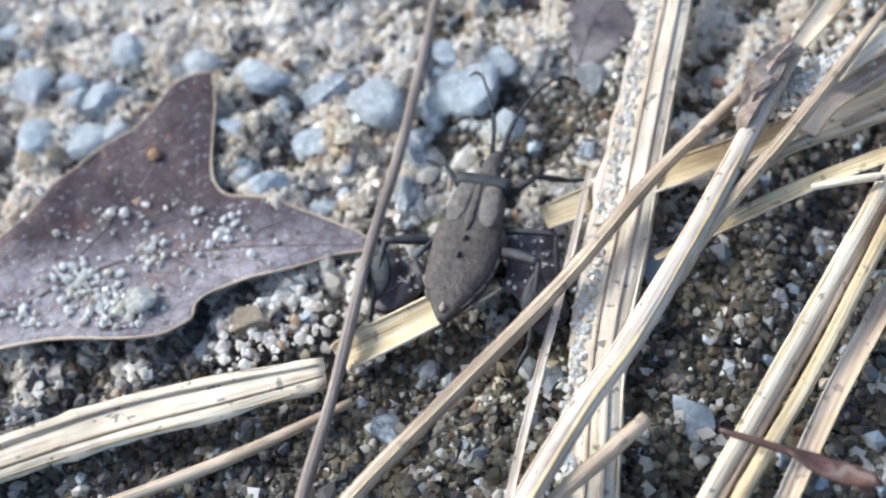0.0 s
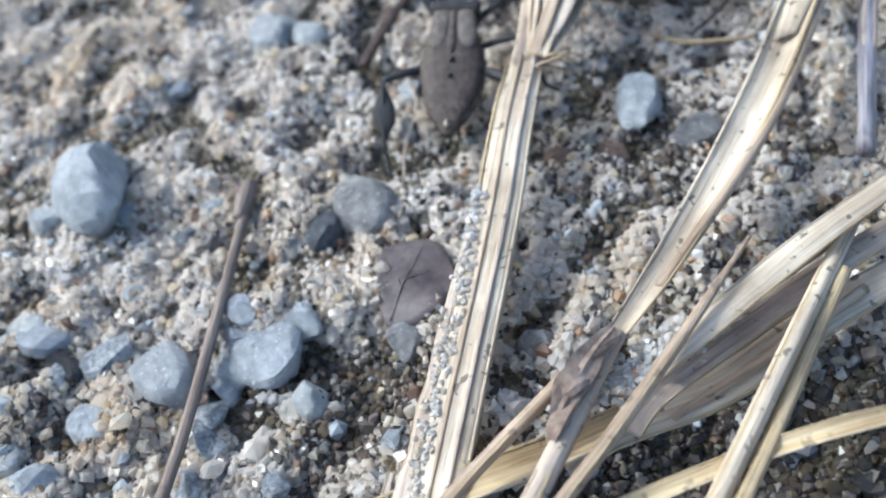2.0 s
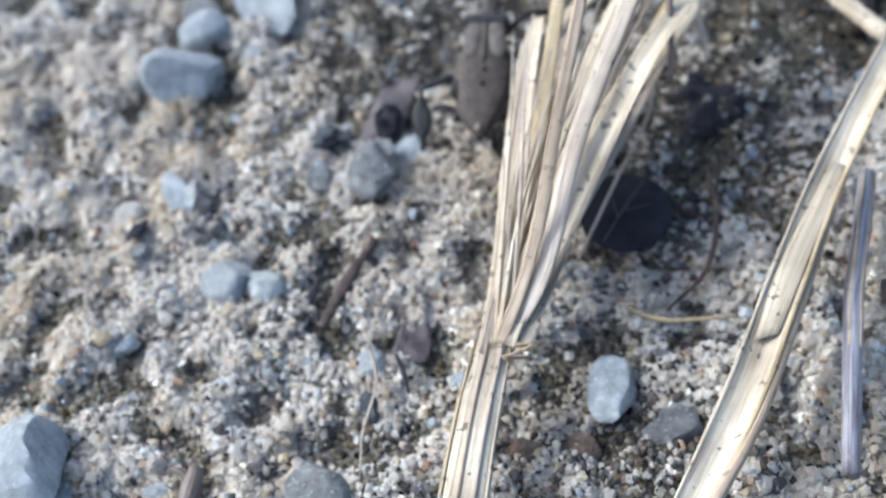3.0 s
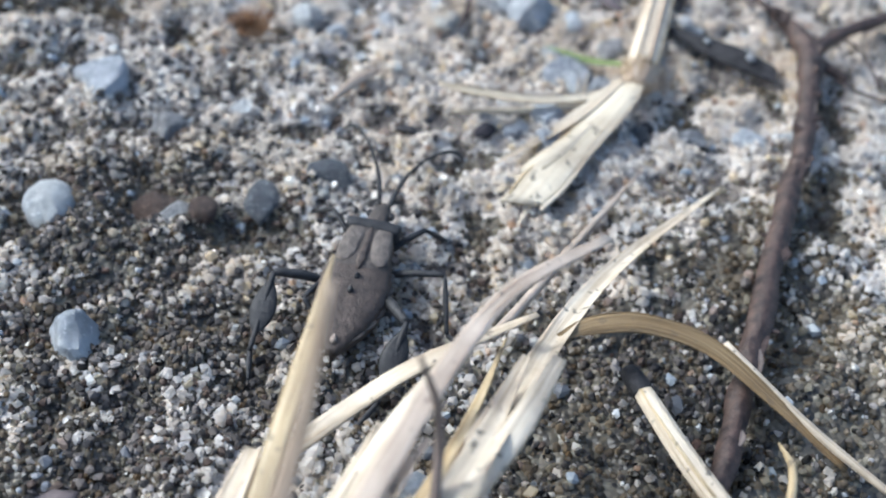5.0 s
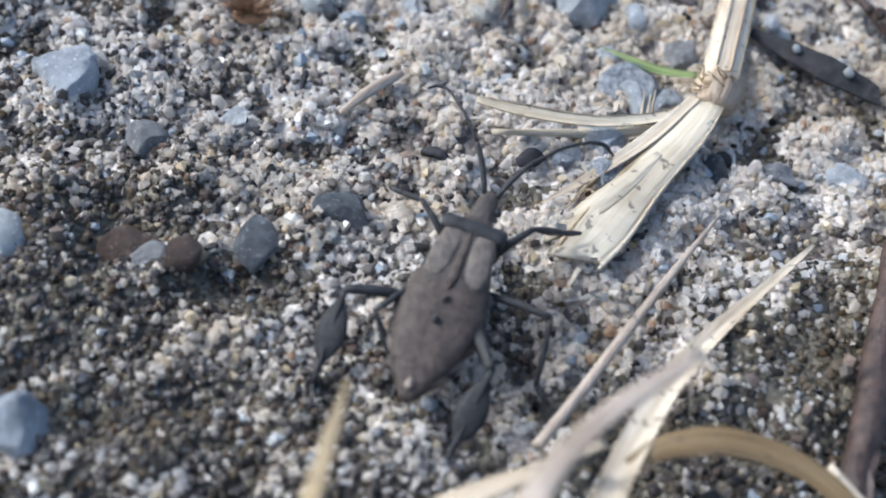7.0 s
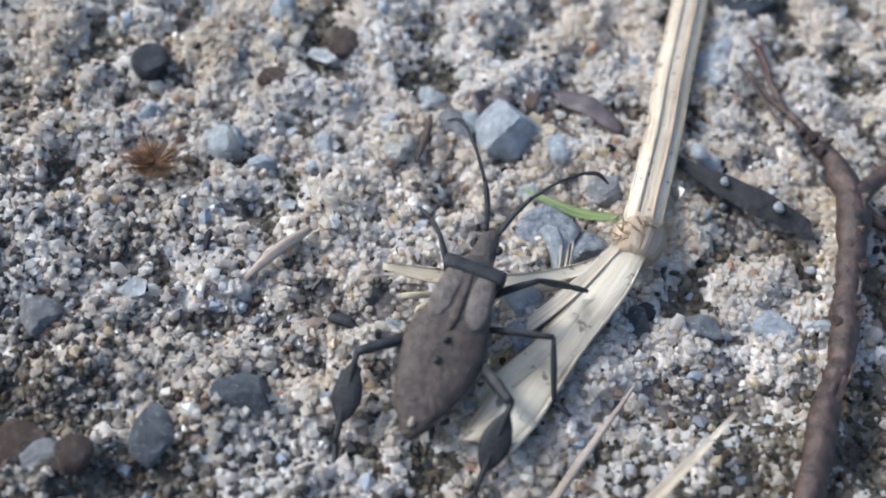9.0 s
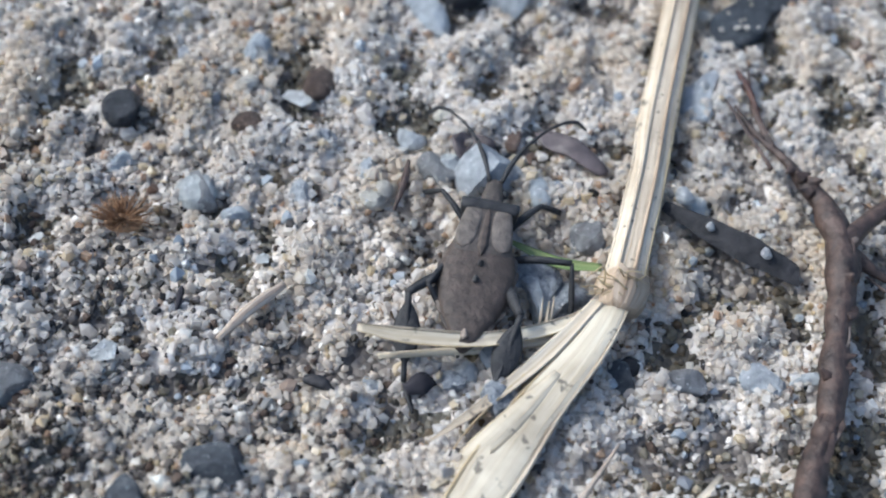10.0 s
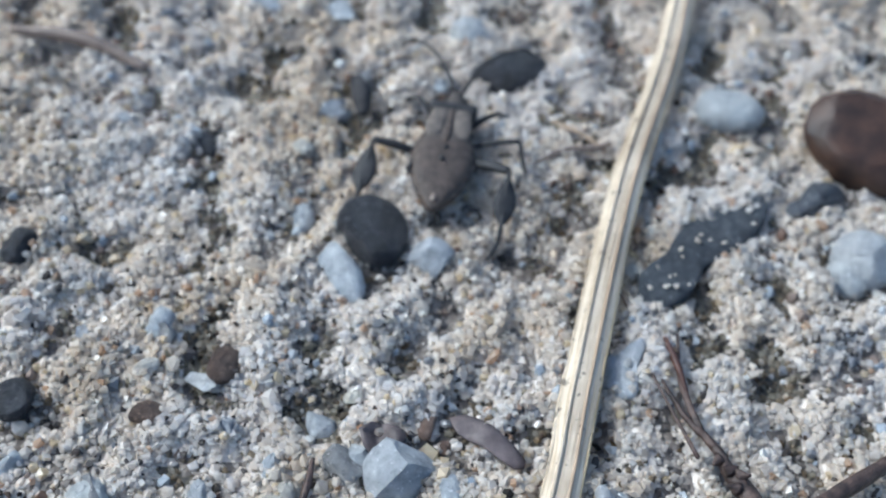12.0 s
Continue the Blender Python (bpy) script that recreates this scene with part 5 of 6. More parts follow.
straw(M_BRACT, [(59.6, 159.6, 1.6), (57.0, 158.0, 1.5), (51.8, 157.4, 1.3), (43.9, 157.0, 1.6)], (0.2, 0.3, 0.35, 0.2), "thin yellowish straw beside the joint")
straw(M_STRAW, [(60.0, 159.6, 2.2), (57.6, 158.4, 1.6), (55.0, 157.6, 1.4)], (0.4, 0.4, 0.15), "short torn strip at the joint", shape="channel", ring=8)
for k, (x, y) in enumerate(((54.6, 158.2), (55.4, 158.4), (55.0, 158.0))):
    straw(M_STRAW, [(x, y, 1.2), (x + 0.25, y + 1.0, 2.0), (x + 0.4, y + 1.8, 2.9)], (0.16, 0.12, 0.04), "tiny upright pale fibre", ring=5)
for k in range(6):
    x, y = 55.0 - k * 0.9, 156.6 - k * 0.8
    straw(M_GOLD, [(x, y, 1.8), (x - 1.2, y - 1.0, 1.0 + k * 0.1), (x - 2.6, y - 1.0 - k * 0.3, 0.7)], (0.07, 0.07, 0.04), "fine fibre at the torn leaf base", ring=5)
stalk("grass_blade", M_GREEN, [(59.8, 163.2, 1.4), (57.1, 163.8, 1.2), (55.2, 164.9, 1.2), (53.4, 166.6, 0.9)], (0.35, 0.5, 0.4, 0.08), "small green grass blade beside the joint", "grass", shape="channel", ring=8, seed=87)

for k, (x, y, dx, dy) in enumerate(((-37.0, 96.0, -1.0, 3.0), (-38.5, 95.0, -2.0, 2.4), (-36.0, 97.5, 0.8, 3.2), (-39.4, 97.0, -0.6, 3.6))):
    stalk("grass_blade", M_GREEN, [(x, y, 0.4), (x + dx * 0.5, y + dy * 0.4, 2.2), (x + dx, y + dy, 3.0 + 0.4 * k)], (0.35, 0.5, 0.08), "small green grass blade at the edge of sand", "grass", shape="channel", ring=8, seed=640 + k)

# ---- woody bits ----
ROOT = [(56.6, 118.0, 1.4), (60.5, 126.0, 1.6), (63.6, 132.6, 1.8), (70.6, 147.4, 1.6), (72.5, 150.6, 1.5), (75.2, 157.8, 1.7), (77.2, 164.6, 1.9), (76.0, 171.6, 1.2), (74.0, 175.6, 1.0), (72.6, 182.0, 0.7), (71.8, 187.0, 0.5)]
ROOT_WIDE = [(w, 0, 0) for w in (0.85, 0.9, 0.95, 0.95, 0.95, 0.92, 1.05, 0.42, 0.22, 0.12, 0.06)]
run = spline(ROOT, 7)
run = [p + Vector((noise.noise((k * 0.45, 1.0, 2.0)), noise.noise((k * 0.45, 7.0, 2.0)), 0.4 * noise.noise((k * 0.5, 3.0, 2.0)))) * 0.28 for k, p in enumerate(run)]
wide = [q.x * (1 + 0.28 * noise.noise((k * 0.37, 5.0, 9.0))) for k, q in enumerate(spline(ROOT_WIDE, 7))]
root = stalk("woody_root", M_ROOT, run, wide, "dark branching woody root lying on the sand", "root", seed=91, rough=0.13, ring=18, steps=3)
r = random.Random(89)
for k in range(26):
    i = r.randrange(4, 44)
    a = r.uniform(-0.9, 0.9)
    d = (run[i + 1] - run[i]).normalized()
    side = d.cross(Vector((0, 0, 1))).normalized()
    o = (side * math.sin(a) + Vector((0, 0, 1)) * math.cos(a)) * wide[i] * 0.95
    ln = r.uniform(0.8, 2.4)
    v, f, u = sweep([run[i] + o, run[i] + o + d * ln * 0.5 + o * 0.12, run[i] + o * 0.98 + d * ln], (0.1, r.uniform(0.15, 0.32), 0.05), shape="flat", ring=6, steps=3, seed=520 + k, rough=0.5)
    mesh_object("bark_flake", v, f, M_TWIG if k % 4 == 0 else M_ROOT, root, False, u)
stalk_part("branch", M_ROOT, root, [(76.8, 163.6, 2.1), (80.9, 166.7, 2.1), (84.8, 168.6, 2.0), (92.0, 172.0, 1.8)], (0.7, 0.55, 0.5, 0.4), seed=92, rough=0.2)
stalk_part("branch", M_ROOT, root, [(77.0, 165.0, 1.8), (78.6, 162.6, 1.5), (80.2, 161.4, 1.0)], (0.6, 0.55, 0.3), seed=93, rough=0.2)
r = random.Random(88)
RUN = spline([(63.6, 132.6, 2.0), (70.6, 147.4, 1.8), (75.2, 157.8, 1.9), (77.2, 164.6, 2.1), (76.0, 171.6, 1.4)], 12)
for k in range(16):
    p = r.choice(RUN)
    d = Vector((r.gauss(0, 1), r.gauss(0, 0.5), r.uniform(0.1, 0.8))).normalized()
    v, f, u = sweep([p + d * 0.5, p + d * 1.05, p + d * r.uniform(1.2, 1.6)], (0.5, r.uniform(0.2, 0.35), 0.1), ring=7, steps=3, seed=500 + k, rough=0.4)
    mesh_object("knot", v, f, M_ROOT, root, True, u)
stalk_part("branch", M_ROOT, root, [(75.0, 173.8, 1.2), (74.6, 178.2, 1.0), (75.4, 182.6, 0.7)], (0.3, 0.22, 0.1), seed=94, rough=0.2)
stalk("charred_chip", M_CHAR, [(65.6, 169.0, 0.8), (68.4, 166.6, 0.9), (71.4, 164.2, 0.9), (73.8, 162.4, 0.7)], (0.4, 0.95, 1.1, 0.7), "black charred wood chip lying on sand", "wood chip", seed=95, rough=0.3, ring=7, thick=0.75, cut=0.7).data.set_sharp_from_angle(angle=radians(32))
speck_mesh = stone_mesh(903, 0.42, 0.42, 0.35, 5, 2)
speck_mesh.materials.append(STONE["white"])
for x, y, z, s in ((71.6, 163.6, 1.9, 1.0), (67.0, 169.2, 1.6, 1.7), (68.2, 166.2, 1.8, 0.8), (70.4, 178.8, 3.0, 0.9)):
    o = new("white_grain", speck_mesh)
    o.matrix_world = pose(x * MM, y * MM, z * MM, 20 * s, 35, 50 * s) @ Matrix.Scale(s, 4)
    tagged(o, "bright white sand grain", "sand grain", "bright grains")
stalk("twig_bit", M_ROOT, [(5.6, 96.2, 0.6), (8.2, 100.2, 0.9), (10.9, 104.2, 0.8)], (0.4, 0.5, 0.3), "short grey twig bit in the sand", "twig", seed=96, rough=0.25)
stalk("twig_bit", M_GREY, [(33.6, 159.4, 0.7), (35.7, 161.3, 1.1), (38.0, 163.4, 0.8)], (0.2, 0.42, 0.3), "small grey splinter in the sand", "twig", seed=97, rough=0.25)
stalk("rootlet", M_ROOT, [(39.6, 106.0, 0.9), (39.2, 101.0, 1.0), (37.0, 95.6, 0.9), (33.0, 92.4, 0.7)], (0.2, 0.24, 0.22, 0.1), "thin dark rootlet on the sand", "root", seed=98)
stalk("rootlet", M_GOLD, [(29.8, 93.2, 0.9), (32.4, 91.4, 1.1), (35.0, 91.0, 1.0), (38.0, 90.8, 0.9)], (0.1, 0.2, 0.2, 0.1), "thin tan fibre on the sand", "fibre", seed=99)
stalk("rootlet", M_GREY, [(9.4, 93.6, 0.8), (9.6, 90.0, 1.0), (8.2, 86.0, 0.9), (7.6, 82.2, 0.7)], (0.1, 0.12, 0.12, 0.06), "fine pale rootlet on the sand", "fibre", seed=100)
stalk("rootlet", M_CHAR, [(11.4, 92.4, 0.8), (11.8, 90.6, 0.9), (12.0, 88.8, 0.7)], (0.18, 0.2, 0.12), "tiny black twig on the sand", "twig", seed=101)
for k, (x, y, ln, w, turn) in enumerate(((-9.7, 109.2, 2.6, 0.5, 0.9), (-3.4, 107.2, 1.6, 0.45, 0.2), (5.1, 99.8, 2.2, 0.4, 1.2), (18.6, 117.2, 2.8, 0.5, -0.5), (7.4, 115.8, 3.0, 0.7, 0.1),
                                                 (40.1, 155.7, 2.4, 0.7, -0.6), (46.5, 155.0, 2.0, 0.7, 0.2), (33.6, 150.6, 1.6, 0.6, 0.8), (31.0, 163.0, 1.8, 0.35, 1.4), (60.6, 156.0, 1.9, 0.9, 0.5))):
    d = Vector((math.cos(turn), math.sin(turn), 0.08))
    p = Vector((x, y, ground_z(x, y) + 0.45))
    stalk("bark_scrap", M_CHAR if k % 2 else M_BLACKLEAF, [p - d * ln * 0.5, p + Vector((0.1, 0.15, 0.2)), p + d * ln * 0.5], (w * 0.5, w, w * 0.25), "small blackened plant scrap on sand", "plant scrap", "dark scraps", seed=600 + k, rough=0.5, ring=8, thick=0.4, cut=0.6)
leaf_sheet("leaf_fragment", [(57.2, 176.8), (58.4, 177.0), (60.2, 175.4), (62.2, 172.8), (61.2, 172.2), (59.2, 174.0), (57.6, 175.4)], M_DARKLEAF, lump_lift(59.6, 174.6, 0.2, 0.3, 2.0), 0.18, "narrow blackish leaf scrap lying on the sand", "leaf", 0.6)
leaf_sheet("leaf_fragment", [(50.6, 176.0), (52.4, 176.6), (54.0, 175.4), (53.2, 174.0), (51.2, 174.2)], M_DARKLEAF, crumple_lift(52.2, 175.2, 0.2, 0.3, 1.6), 0.18, "dull mauve-brown leaf scrap on the sand", "leaf", 0.5)
leaf_sheet("leaf_fragment", [(38.6, 115.8), (40.4, 117.4), (43.0, 116.0), (45.4, 114.6), (44.6, 111.8), (41.6, 110.0), (39.0, 110.8), (39.6, 113.4)], M_BLACKLEAF, crumple_lift(42.0, 113.4, -0.3, 0.4, 2.6), 0.2, "rotted blackish leaf scrap under frayed straw", "leaf", 0.6)
leaf_sheet("leaf_fragment", [(12.0, 117.4), (13.4, 119.0), (14.6, 117.6), (13.6, 115.0), (12.2, 115.2)], M_BLACKLEAF, crumple_lift(13.2, 117.0, 0.5, 0.6, 1.6), 0.2, "black folded leaf scrap on pale sand", "leaf", 0.5)
stalk("twig_bit", M_RED, [(74.2, 182.0, 1.2), (74.5, 179.2, 1.5), (74.8, 176.4, 1.1)], (0.15, 0.28, 0.1), "short red-brown splinter on the sand", "twig", seed=110, rough=0.3)
stalk("twig_bit", M_ROOT, [(47.3, 173.9, 1.0), (46.8, 171.6, 1.2), (45.9, 169.4, 0.9)], (0.15, 0.24, 0.1), "short dark brown twig bit on the sand", "twig", seed=111, rough=0.3)
stalk("twig_bit", M_TWIG, [(66.9, 200.4, 1.0), (69.8, 201.6, 1.2), (72.6, 201.8, 1.1), (74.0, 202.4, 0.8)], (0.1, 0.2, 0.22, 0.12), "thin brown twig lying on pale sand", "twig", seed=112, rough=0.2)
stalk("twig_bit", M_TAN, [(69.4, 205.2, 1.0), (71.4, 203.6, 1.2), (73.4, 201.6, 0.9)], (0.12, 0.25, 0.12), "thin tan twig lying on pale sand", "twig", seed=113, rough=0.2)
stalk("twig_bit", M_TWIG, [(22.0, 219.6, 0.9), (28.6, 217.4, 1.3), (34.3, 213.8, 0.9)], (0.4, 0.6, 0.3), "faded brown stick half sunk in sand", "twig", seed=114, rough=0.2)
stalk("twig_bit", M_CHAR, [(52.6, 211.6, 1.0), (52.9, 209.6, 1.3), (52.9, 207.2, 0.8)], (0.4, 0.7, 0.4), "small dark seed-like scrap on the sand", "twig", seed=115, rough=0.3)
for a, b, c in (((72.3, 180.2, 1.0), (73.0, 176.4, 1.4), (74.2, 171.6, 1.4)), ((80.0, 168.0, 1.6), (82.4, 164.6, 1.7), (83.0, 160.4, 0.9)), ((78.4, 161.6, 1.4), (80.8, 158.6, 1.6), (84.6, 157.8, 0.9))):
    stalk("rootlet", M_ROOT, [a, b, c], (0.08, 0.14, 0.16), "fine dark rootlet beside the woody root", "root", seed=int(a[0] * 10), rough=0.2)
SLAB = [(73.0, 184.6), (73.6, 188.4), (76.2, 190.2), (78.4, 193.2), (82.3, 195.2), (86.0, 196.4), (85.2, 193.0), (82.0, 190.2), (79.0, 188.8), (77.6, 186.6), (75.2, 185.2)]


def slab_lift(x, y):
    return 0.9 + 0.5 * noise.noise((x / 3.0, y / 3.0, 2.0)) + 0.25 * noise.noise((x / 0.9, y / 0.9, 5.0))


slab = leaf_sheet("slate_slab", SLAB, STONE["wet"], slab_lift, 1.1, "long dark slate-grey stone half sunk in sand", "stone", 0.7)
r = random.Random(93)
dust = [(r.uniform(74, 85), r.gauss(0, 1.2), r.uniform(0.14, 0.34)) for _ in range(24)]
tagged(grain_cloud("sand_on_slab", [(x, 185.6 + (x - 74) * 0.85 + d, slab_lift(x, 185.6 + (x - 74) * 0.85 + d) + h * 0.4) for x, d, h in dust], [h for _, _, h in dust], M_GRAIN, 94, jitter=0.2, flat=(0.55, 1.15), smooth=False), "pale sand grains lying on the slate", "sand", kind="stuff")
clod_stone = stone_mesh(904, 2.1, 1.5, 1.3, 14)
clod_stone.materials.append(STONE["tan"])
tagged(new("sand_clod"), "crumbly tan stone half buried in clear grains", "clod").matrix_world = pose(0, 0, 0)
clod = bpy.data.objects["sand_clod"]
o = new("core", clod_stone)
o.parent = clod
o.matrix_local = pose(-22.2 * MM, 49.5 * MM, 0.9 * MM, 12, 8, -25)
r = random.Random(77)
crust, bits = [], []
for cx, cy, sx, sy, n in ((-22.6, 47.2, 1.6, 0.8, 60), (-18.6, 48.4, 1.5, 0.9, 46), (-24.2, 49.6, 0.5, 0.6, 8), (-20.6, 50.3, 0.9, 0.3, 14), (-19.4, 50.6, 1.3, 0.6, 24)):
    for _ in range(n):
        h = 0.16 + 0.42 * r.random() ** 1.6
        crust.append((cx + r.gauss(0, sx), cy + r.gauss(0, sy), r.uniform(0.3, 1.5)))
        bits.append(h)
tagged(grain_cloud("clod_grains", crust, bits, M_GRAIN, 12, jitter=0.2, flat=(0.5, 1.2), smooth=False), "clear sand grains stuck round a clod", "sand", kind="stuff")
fuzz = tagged(new("bristly_seed"), "rusty brown bristly seed tuft on sand", "seed")
core = stone_mesh(905, 1.2, 0.8, 0.7, 6, 2)
core.materials.append(M_FUZZ)
o = new("core", core)
o.parent = fuzz
o.matrix_local = pose(27.0 * MM, 169.4 * MM, 0.7 * MM)
pieces = []
for k in range(170):
    a, b = r.uniform(0, 6.28), r.uniform(0.05, 1.2)
    d = Vector((math.cos(a) * math.cos(b) * 1.5, math.sin(a) * math.cos(b), math.sin(b) + 0.2))
    p = Vector((27.0, 169.5, 0.8))
    pieces.append(sweep([p + d * 0.5, p + d * 1.2, p + d * r.uniform(1.3, 1.9) + Vector((r.gauss(0, 0.2), 0.2, r.gauss(-0.1, 0.2)))], (0.05, 0.04, 0.015), ring=4, steps=3, seed=k))
v, f, u = merged(pieces)
mesh_object("bristles", v, f, M_FUZZ, fuzz, True, u)
nut_mesh = stone_mesh(906, 5.4, 4.2, 3.0, 3, 4)
nut_mesh.materials.append(M_NUT)
tagged(new("nutshell", nut_mesh), "dark red-brown shiny nutshell half buried in sand", "nutshell").matrix_world = pose(96.8 * MM, 200.8 * MM, 1.0 * MM, 8, 14, -30)


# ---- the bug ----
def loft(rings, ring=20, square=0.9):
    """A closed body from rings of y, half width, top, bottom and middle height (millimetres)."""
    verts, faces = [], []
    for y, w, top, low, mid in rings:
        for k in range(ring):
            a = 2 * math.pi * k / ring
            c, s = math.cos(a), math.sin(a)
            verts.append((w * math.copysign(abs(c) ** (square - 0.05), c), y, mid + (top if s > 0 else low) * math.copysign(abs(s) ** square, s)))
    n = len(rings)
    for i in range(n - 1):
        for k in range(ring):
            a, b = i * ring + k, i * ring + (k + 1) % ring
            faces.append((a, a + ring, b + ring, b))
    faces.append(tuple(range(ring)))
    faces.append(tuple(range(n * ring - 1, (n - 1) * ring - 1, -1)))
    return verts, faces


def limb(points, widths, ring=8, rough=0.12, seed=0, steps=5):
    return sweep(points, widths, ring=ring, steps=steps, rough=rough, seed=seed)


bug = tagged(new("leaf_footed_bug"), "grey-brown leaf-footed bug nymph walking over sand", "insect")


def bug_part(name, v, f, mat, label="", parent=None):
    return tagged(mesh_object(name, v, f, mat, parent or bug), label)


def between(x, rows):
    return float(np.interp(x, *zip(*rows)))


OUTLINE = [(-5.75, 0.22), (-5.4, 0.55), (-4.8, 0.95), (-4.0, 1.48), (-3.0, 1.98), (-2.0, 2.34), (-1.0, 2.56), (0.0, 2.64), (1.0, 2.56), (2.0, 2.34), (3.4, 1.95)]
BACK = [(-5.75, 0.20), (-5.0, 0.5), (-4.0, 0.8), (-2.5, 1.05), (0.0, 1.22), (2.0, 1.30), (3.4, 1.32)]
ab = []
for i in range(92):
    y = -5.7 + i * 0.1
    step = 0.075 * (1 - ((y + 6.0) / 1.15) % 1.0)
    ab.append((y, between(y, OUTLINE) + step * 0.6, between(y, BACK) + step * 0.55, 0.3 + between(y, BACK), 0.05))
v, f = loft(ab, 32, 0.72)
bug_part("abdomen", v, f, M_SHELL)
for s in (-1, 1):
    for k in range(6):
        y0, y1 = -4.5 + k * 1.15, -3.45 + k * 1.15
        run = [(s * (between(y0 + (y1 - y0) * q, OUTLINE) - 0.02), y0 + (y1 - y0) * q, 0.32) for q in (0.0, 0.4, 0.8, 1.0)]
        v, f, u = sweep(run, (0.1, 0.22, 0.24, 0.12), thick=0.35, ring=8, steps=3, rough=0.15, seed=60 + k)
        bug_part("side_plate", v, f, M_LOBE if k % 2 else M_PAD)
v, f = loft([(0.9, 1.5, 1.0, 0.8, 0.1), (1.6, 2.15, 1.3, 1.2, 0.1), (2.4, 2.16, 1.42, 1.3, 0.1), (3.2, 1.98, 1.50, 1.35, 0.1), (4.0, 1.82, 1.56, 1.35, 0.1), (4.8, 1.72, 1.62, 1.35, 0.1), (5.4, 1.74, 1.62, 1.3, 0.1), (6.0, 1.55, 1.45, 1.2, 0.1), (6.4, 1.1, 1.1, 1.0, 0.1), (6.9, 0.8, 0.85, 0.8, 0.15)], 32, 0.62)
bug_part("thorax", v, f, M_PAD)
v, f = loft([(5.02, 1.3, 0.20, 0.9, 1.37), (5.08, 1.92, 0.36, 1.3, 1.40), (5.5, 2.06, 0.47, 1.4, 1.42), (5.95, 2.06, 0.40, 1.4, 1.36), (6.12, 1.96, 0.22, 1.3, 1.30), (6.2, 1.2, 0.05, 0.9, 1.25)], 28, 0.42)
bug_part("pronotum_ridge", v, f, M_DARKSHELL, "blackish raised shoulder band")
for s in (-1, 1):
    rows = []
    for i in range(14):
        u = i / 13
        y = 5.2 - 3.5 * u
        w = 0.50 + 0.26 * math.sin(math.pi * min(1.0, 0.15 + 0.6 * u)) if u < 0.72 else 0.72 * math.sqrt(max(0.0, 1 - ((u - 0.72) / 0.28) ** 2))
        rows.append((y, max(0.06, w), 0.34 * math.sqrt(max(0.05, math.sin(math.pi * min(0.97, 0.1 + 0.9 * u)))), 0.3, 0.0))
    v, f = loft(rows, 16, 0.6)
    v = [(x + s * (0.98 + 0.34 * (5.2 - y) / 3.5), y, z + 1.52 - 0.055 * (5.2 - y) - 0.1 * max(0.0, s * x)) for x, y, z in v]
    bug_part("wing_pad", v, f, M_LOBE)
v, f = loft([(1.2, 0.05, 0.1, 0.1, 1.38), (1.9, 0.34, 0.2, 0.2, 1.42), (3.0, 0.30, 0.2, 0.2, 1.54), (4.6, 0.22, 0.15, 0.2, 1.66), (5.1, 0.1, 0.1, 0.2, 1.68)], 10, 0.7)
bug_part("scutellum", v, f, M_SHELL)
for y, x in ((0.5, 0.12), (-0.9, 0.0)):
    sm = stone_mesh(910 + int(y * 10), 0.2, 0.24, 0.3, 4, 2)
    sm.materials.append(M_DARKSHELL)
    o = new("gland_spot", sm)
    o.parent = bug
    o.matrix_local = pose(x * MM, y * MM, 1.32 * MM)
sm = stone_mesh(920, 0.26, 0.36, 0.22, 4, 2)
sm.materials.append(M_TIP)
o = new("tail_tip", sm)
o.parent = bug
o.matrix_local = pose(-0.05 * MM, -4.9 * MM, 0.6 * MM)
v, f = loft([(6.3, 0.95, 0.85, 0.8, 0.3), (7.0, 0.85, 0.8, 0.8, 0.35), (7.9, 0.78, 0.7, 0.7, 0.35), (8.7, 0.6, 0.5, 0.55, 0.25), (9.3, 0.3, 0.28, 0.35, 0.1)], 16)
head = bug_part("head", v, f, M_PAD)
for s in (-1, 1):
    sm = stone_mesh(925 + s, 0.26, 0.3, 0.28, 0, 2)
    sm.materials.append(M_DARKSHELL)
    o = new("eye", sm)
    o.parent = head
    o.matrix_local = pose(s * 0.82 * MM, 7.8 * MM, 0.5 * MM)
antennae = []
for s in (-1, 1):
    v, f, u = limb([(0, 0, 0), (s * 0.35, 1.5, 0.7), (s * 0.9, 2.9, 1.3)], (0.18, 0.21, 0.15), 7, 0.2, 12 + s)
    a = bug_part("antenna", v, f, M_DARKSHELL)
    a.matrix_local = pose(s * 0.4 * MM, 8.9 * MM, 0.4 * MM)
    v, f, u = limb([(s * 0.9, 2.9, 1.3), (s * 1.9, 4.6, 1.6), (s * 3.0, 6.2, 1.4)], (0.13, 0.115, 0.11), 6, 0.1, 15 + s)
    bug_part("antenna_segment", v, f, M_DARKSHELL, "", a)
    v, f, u = limb([(s * 3.0, 6.2, 1.4), (s * 3.8, 6.8, 1.1), (s * 4.6, 6.9, 0.4)], (0.11, 0.14, 0.06), 6, 0.1, 18 + s)
    bug_part("antenna_segment", v, f, M_DARKSHELL, "", a)
    antennae.append((a, s))

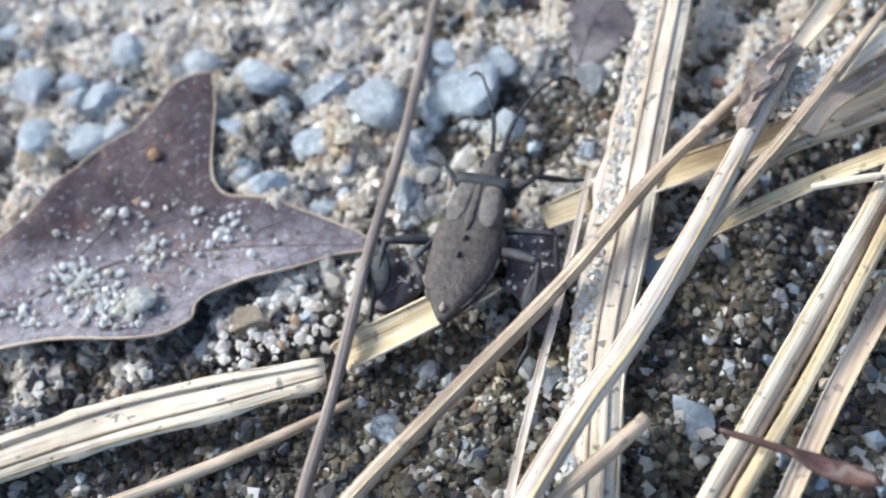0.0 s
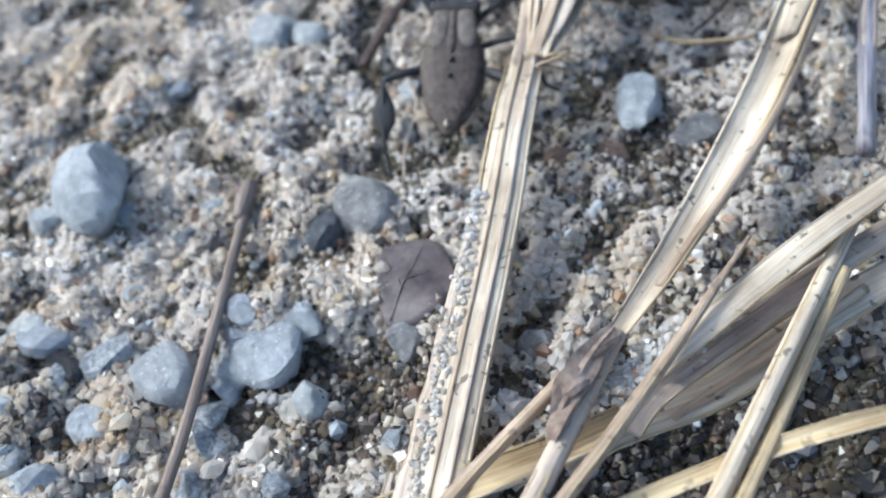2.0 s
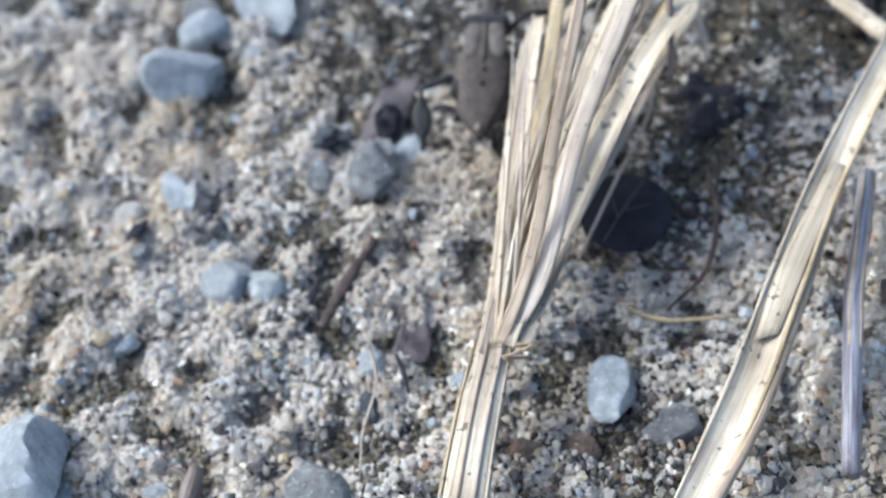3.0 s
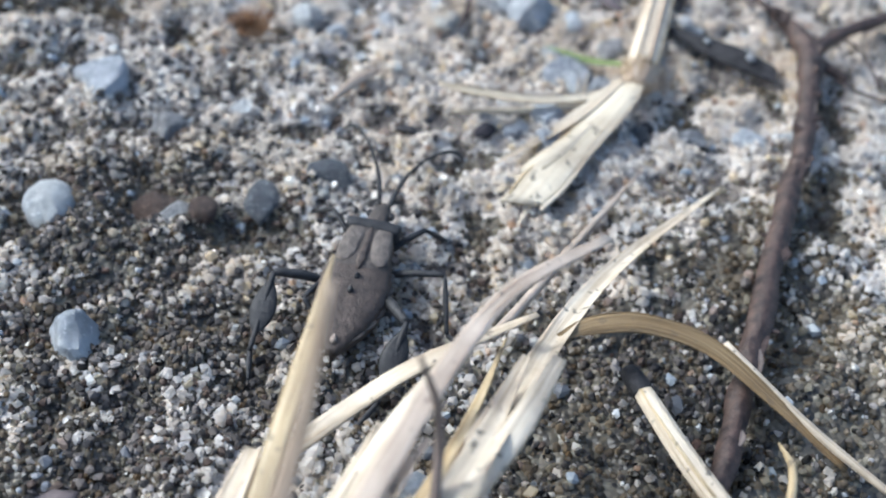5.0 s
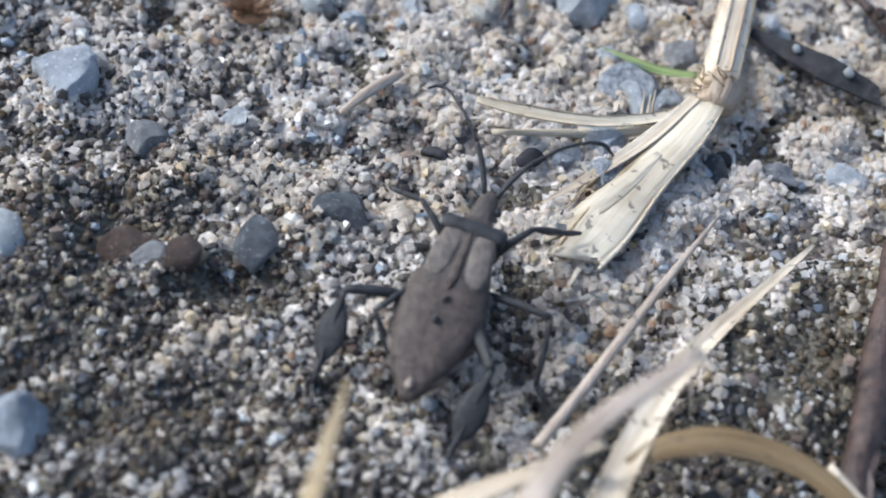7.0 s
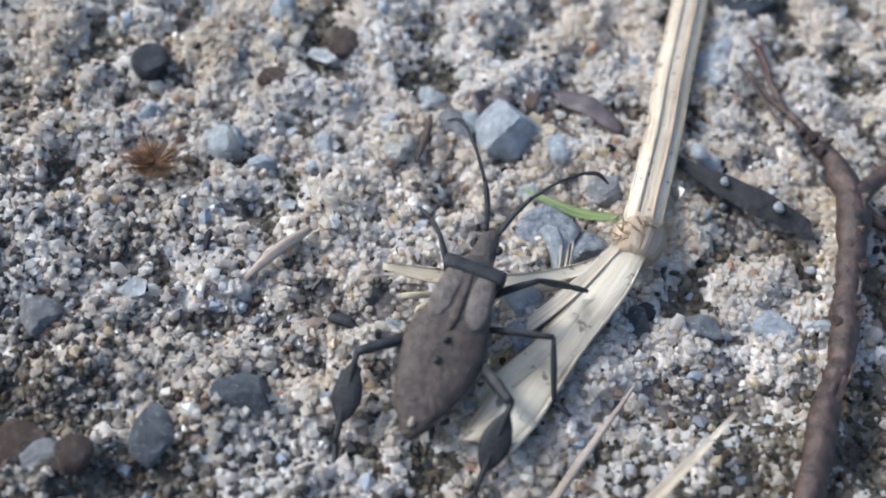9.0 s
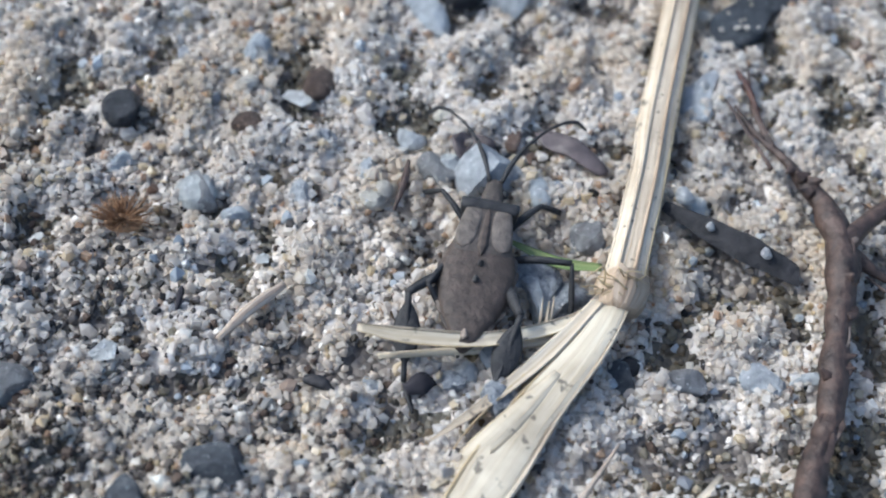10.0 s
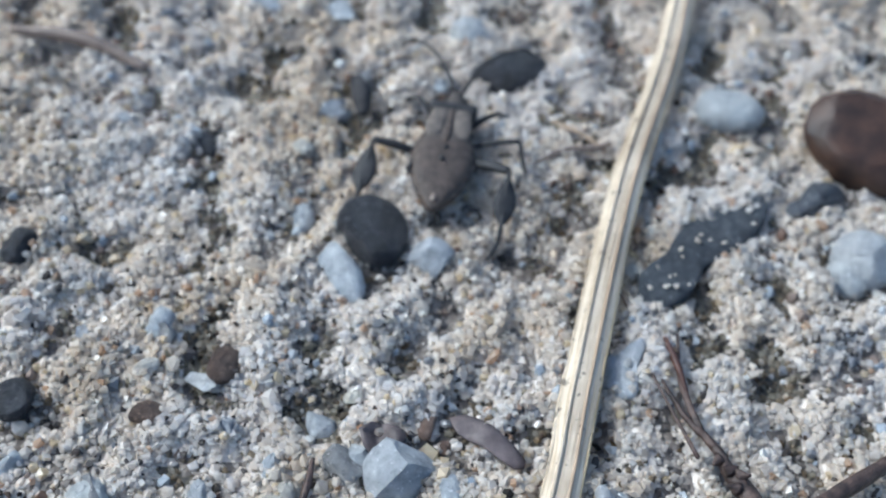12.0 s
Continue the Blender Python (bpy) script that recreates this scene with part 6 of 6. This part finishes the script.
# hips, knees, ankles and toes of the right-hand legs, in the bug's space
LEGS = {"hind": ((1.6, 0.9, -0.4), (6.0, 0.8, 1.0), (6.6, -4.2, -2.0), (6.2, -6.4, -2.4)),
        "middle": ((1.5, 2.6, -0.4), (6.2, 2.6, 0.6), (6.9, -0.5, -2.3), (8.1, -1.2, -2.6)),
        "front": ((1.3, 4.9, -0.4), (3.6, 7.2, 0.5), (5.2, 9.0, -2.1), (6.3, 9.5, -2.5))}
legs = []
for kind, (hip, knee, ankle, toe) in LEGS.items():
    for s in (-1, 1):
        h, k, a, t = (Vector((s * p[0], p[1], p[2])) for p in (hip, knee, ankle, toe))
        k, a, t = k - h, a - h, t - h
        thick = 0.46 if kind == "hind" else 0.27
        v, f, u = limb([(0, 0, 0), k * 0.5 + Vector((0, 0, 0.25)), k], (0.22, thick, thick * 0.72), 9, 0.25, 30)
        femur = bug_part(kind + "_femur", v, f, M_DARKSHELL)
        femur.matrix_local = Matrix.Translation(h * MM)
        a, t = a - k, t - k
        v, f, u = merged([limb([(0, 0, 0), a * 0.5, a], (thick * 0.6, 0.26, 0.2), 8, 0.15, 31), limb([a, a.lerp(t, 0.5), t], (0.17, 0.19, 0.1), 6, 0.2, 32)])
        shins = [bug_part("tibia", v, f, M_DARKSHELL, "", femur)]
        if kind == "hind":
            v, f, u = sweep([a * q for q in (0.10, 0.28, 0.48, 0.66, 0.80)], (0.16, 0.7, 0.95, 0.65, 0.12), shape="flat", thick=0.22, ring=12, up=Vector((s * 0.2, -0.6, 0.8)), seed=33, rough=0.08)
            shins.append(bug_part("leaf_flange", v, f, M_DARKSHELL, "flattened leaf-like blade on the shin", femur))
        for o in shins:
            o.matrix_local = Matrix.Translation(k * MM)
        legs.append((femur, kind, s, h, k, shins))

# how far each hind leg is swept back: seconds, degrees
HIND = {-1: [(0, 18), (0.5, 30), (1, 40), (1.5, 35), (2, 28), (2.5, 38), (3, 30), (3.5, 36), (5.3, 16), (6.7, 15), (8.3, 50), (8.5, 58), (9, 42), (9.5, 50), (10, 53), (10.5, 23), (11, 34), (11.5, 52), (12, 6)],
        1: [(0, 15), (0.5, 12), (1, 22), (1.5, 42), (2, 32), (2.5, 40), (3, 34), (3.5, 40), (5.3, 50), (6.7, 55), (8.3, 50), (8.5, 49), (9, 35), (9.5, 30), (10, 65), (10.5, 48), (11, 56), (11.5, 56), (12, 22)]}
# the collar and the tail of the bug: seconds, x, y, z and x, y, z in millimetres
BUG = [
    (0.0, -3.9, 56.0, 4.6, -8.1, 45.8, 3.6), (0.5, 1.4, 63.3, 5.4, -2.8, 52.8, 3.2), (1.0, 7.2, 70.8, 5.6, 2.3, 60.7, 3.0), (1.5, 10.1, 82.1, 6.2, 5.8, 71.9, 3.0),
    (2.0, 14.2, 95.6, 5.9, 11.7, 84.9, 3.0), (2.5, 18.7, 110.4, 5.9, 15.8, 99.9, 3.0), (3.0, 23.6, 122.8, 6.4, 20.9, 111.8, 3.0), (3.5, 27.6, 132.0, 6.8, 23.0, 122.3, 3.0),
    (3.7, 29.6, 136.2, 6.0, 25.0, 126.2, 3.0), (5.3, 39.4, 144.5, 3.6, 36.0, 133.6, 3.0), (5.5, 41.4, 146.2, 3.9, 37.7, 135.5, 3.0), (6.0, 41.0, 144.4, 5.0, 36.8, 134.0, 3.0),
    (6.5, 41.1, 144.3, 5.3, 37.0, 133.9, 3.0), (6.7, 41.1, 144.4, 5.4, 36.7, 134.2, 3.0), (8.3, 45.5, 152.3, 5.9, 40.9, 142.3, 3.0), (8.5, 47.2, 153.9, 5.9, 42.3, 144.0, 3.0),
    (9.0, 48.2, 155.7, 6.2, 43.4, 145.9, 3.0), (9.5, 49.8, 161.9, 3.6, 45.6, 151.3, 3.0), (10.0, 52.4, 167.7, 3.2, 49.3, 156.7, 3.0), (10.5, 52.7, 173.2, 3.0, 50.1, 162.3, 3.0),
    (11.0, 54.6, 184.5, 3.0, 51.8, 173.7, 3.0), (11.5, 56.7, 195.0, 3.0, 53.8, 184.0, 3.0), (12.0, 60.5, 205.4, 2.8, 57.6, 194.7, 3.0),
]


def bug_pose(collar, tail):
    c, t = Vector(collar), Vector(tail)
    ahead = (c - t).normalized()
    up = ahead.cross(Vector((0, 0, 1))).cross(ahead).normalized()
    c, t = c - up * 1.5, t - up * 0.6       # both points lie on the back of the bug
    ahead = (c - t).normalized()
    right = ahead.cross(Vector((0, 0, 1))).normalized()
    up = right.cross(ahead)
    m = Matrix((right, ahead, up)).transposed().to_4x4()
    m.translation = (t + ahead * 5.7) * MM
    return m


def motions():
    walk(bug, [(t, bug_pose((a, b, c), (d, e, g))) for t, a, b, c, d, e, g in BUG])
    order = {("hind", 1): 0.0, ("middle", 1): 0.5, ("front", 1): 0.0, ("hind", -1): 0.5, ("middle", -1): 0.0, ("front", -1): 0.5}
    stops = [round(0.25 * i, 2) for i in range(49)]
    for femur, kind, s, h, k, shins in legs:
        rows, bends = [], []
        for t in stops:
            still = 5.4 < t < 6.8
            ph = 2 * math.pi * (t * 1.3 + order[kind, s])
            swing = 0.0 if still else 10.0 * math.sin(ph)
            lift = 0.0 if still else 6.0 * max(0.0, math.cos(ph))
            if kind == "hind":
                swing, lift = -float(np.interp(t, *zip(*HIND[s]))), 0.5 * lift
            if (kind, s) == ("middle", -1):
                swing -= 70.0
            bends.append((t, pose(k.x * MM, k.y * MM, k.z * MM, 0, 0, -0.7 * s * swing)))
            rows.append((t, pose(h.x * MM, h.y * MM, h.z * MM, 0, -s * lift, s * swing)))
        walk(femur, rows)
        if kind == "hind":
            for o in shins:
                walk(o, bends)
    for a, s in antennae:
        walk(a, [(t, pose(s * 0.4 * MM, 8.9 * MM, 0.4 * MM, 5 * math.sin(t * 3.1 + s), 0, -s * 4 + 9 * math.sin(t * 2.3 + 1.7 * s))) for t in stops])


motions()
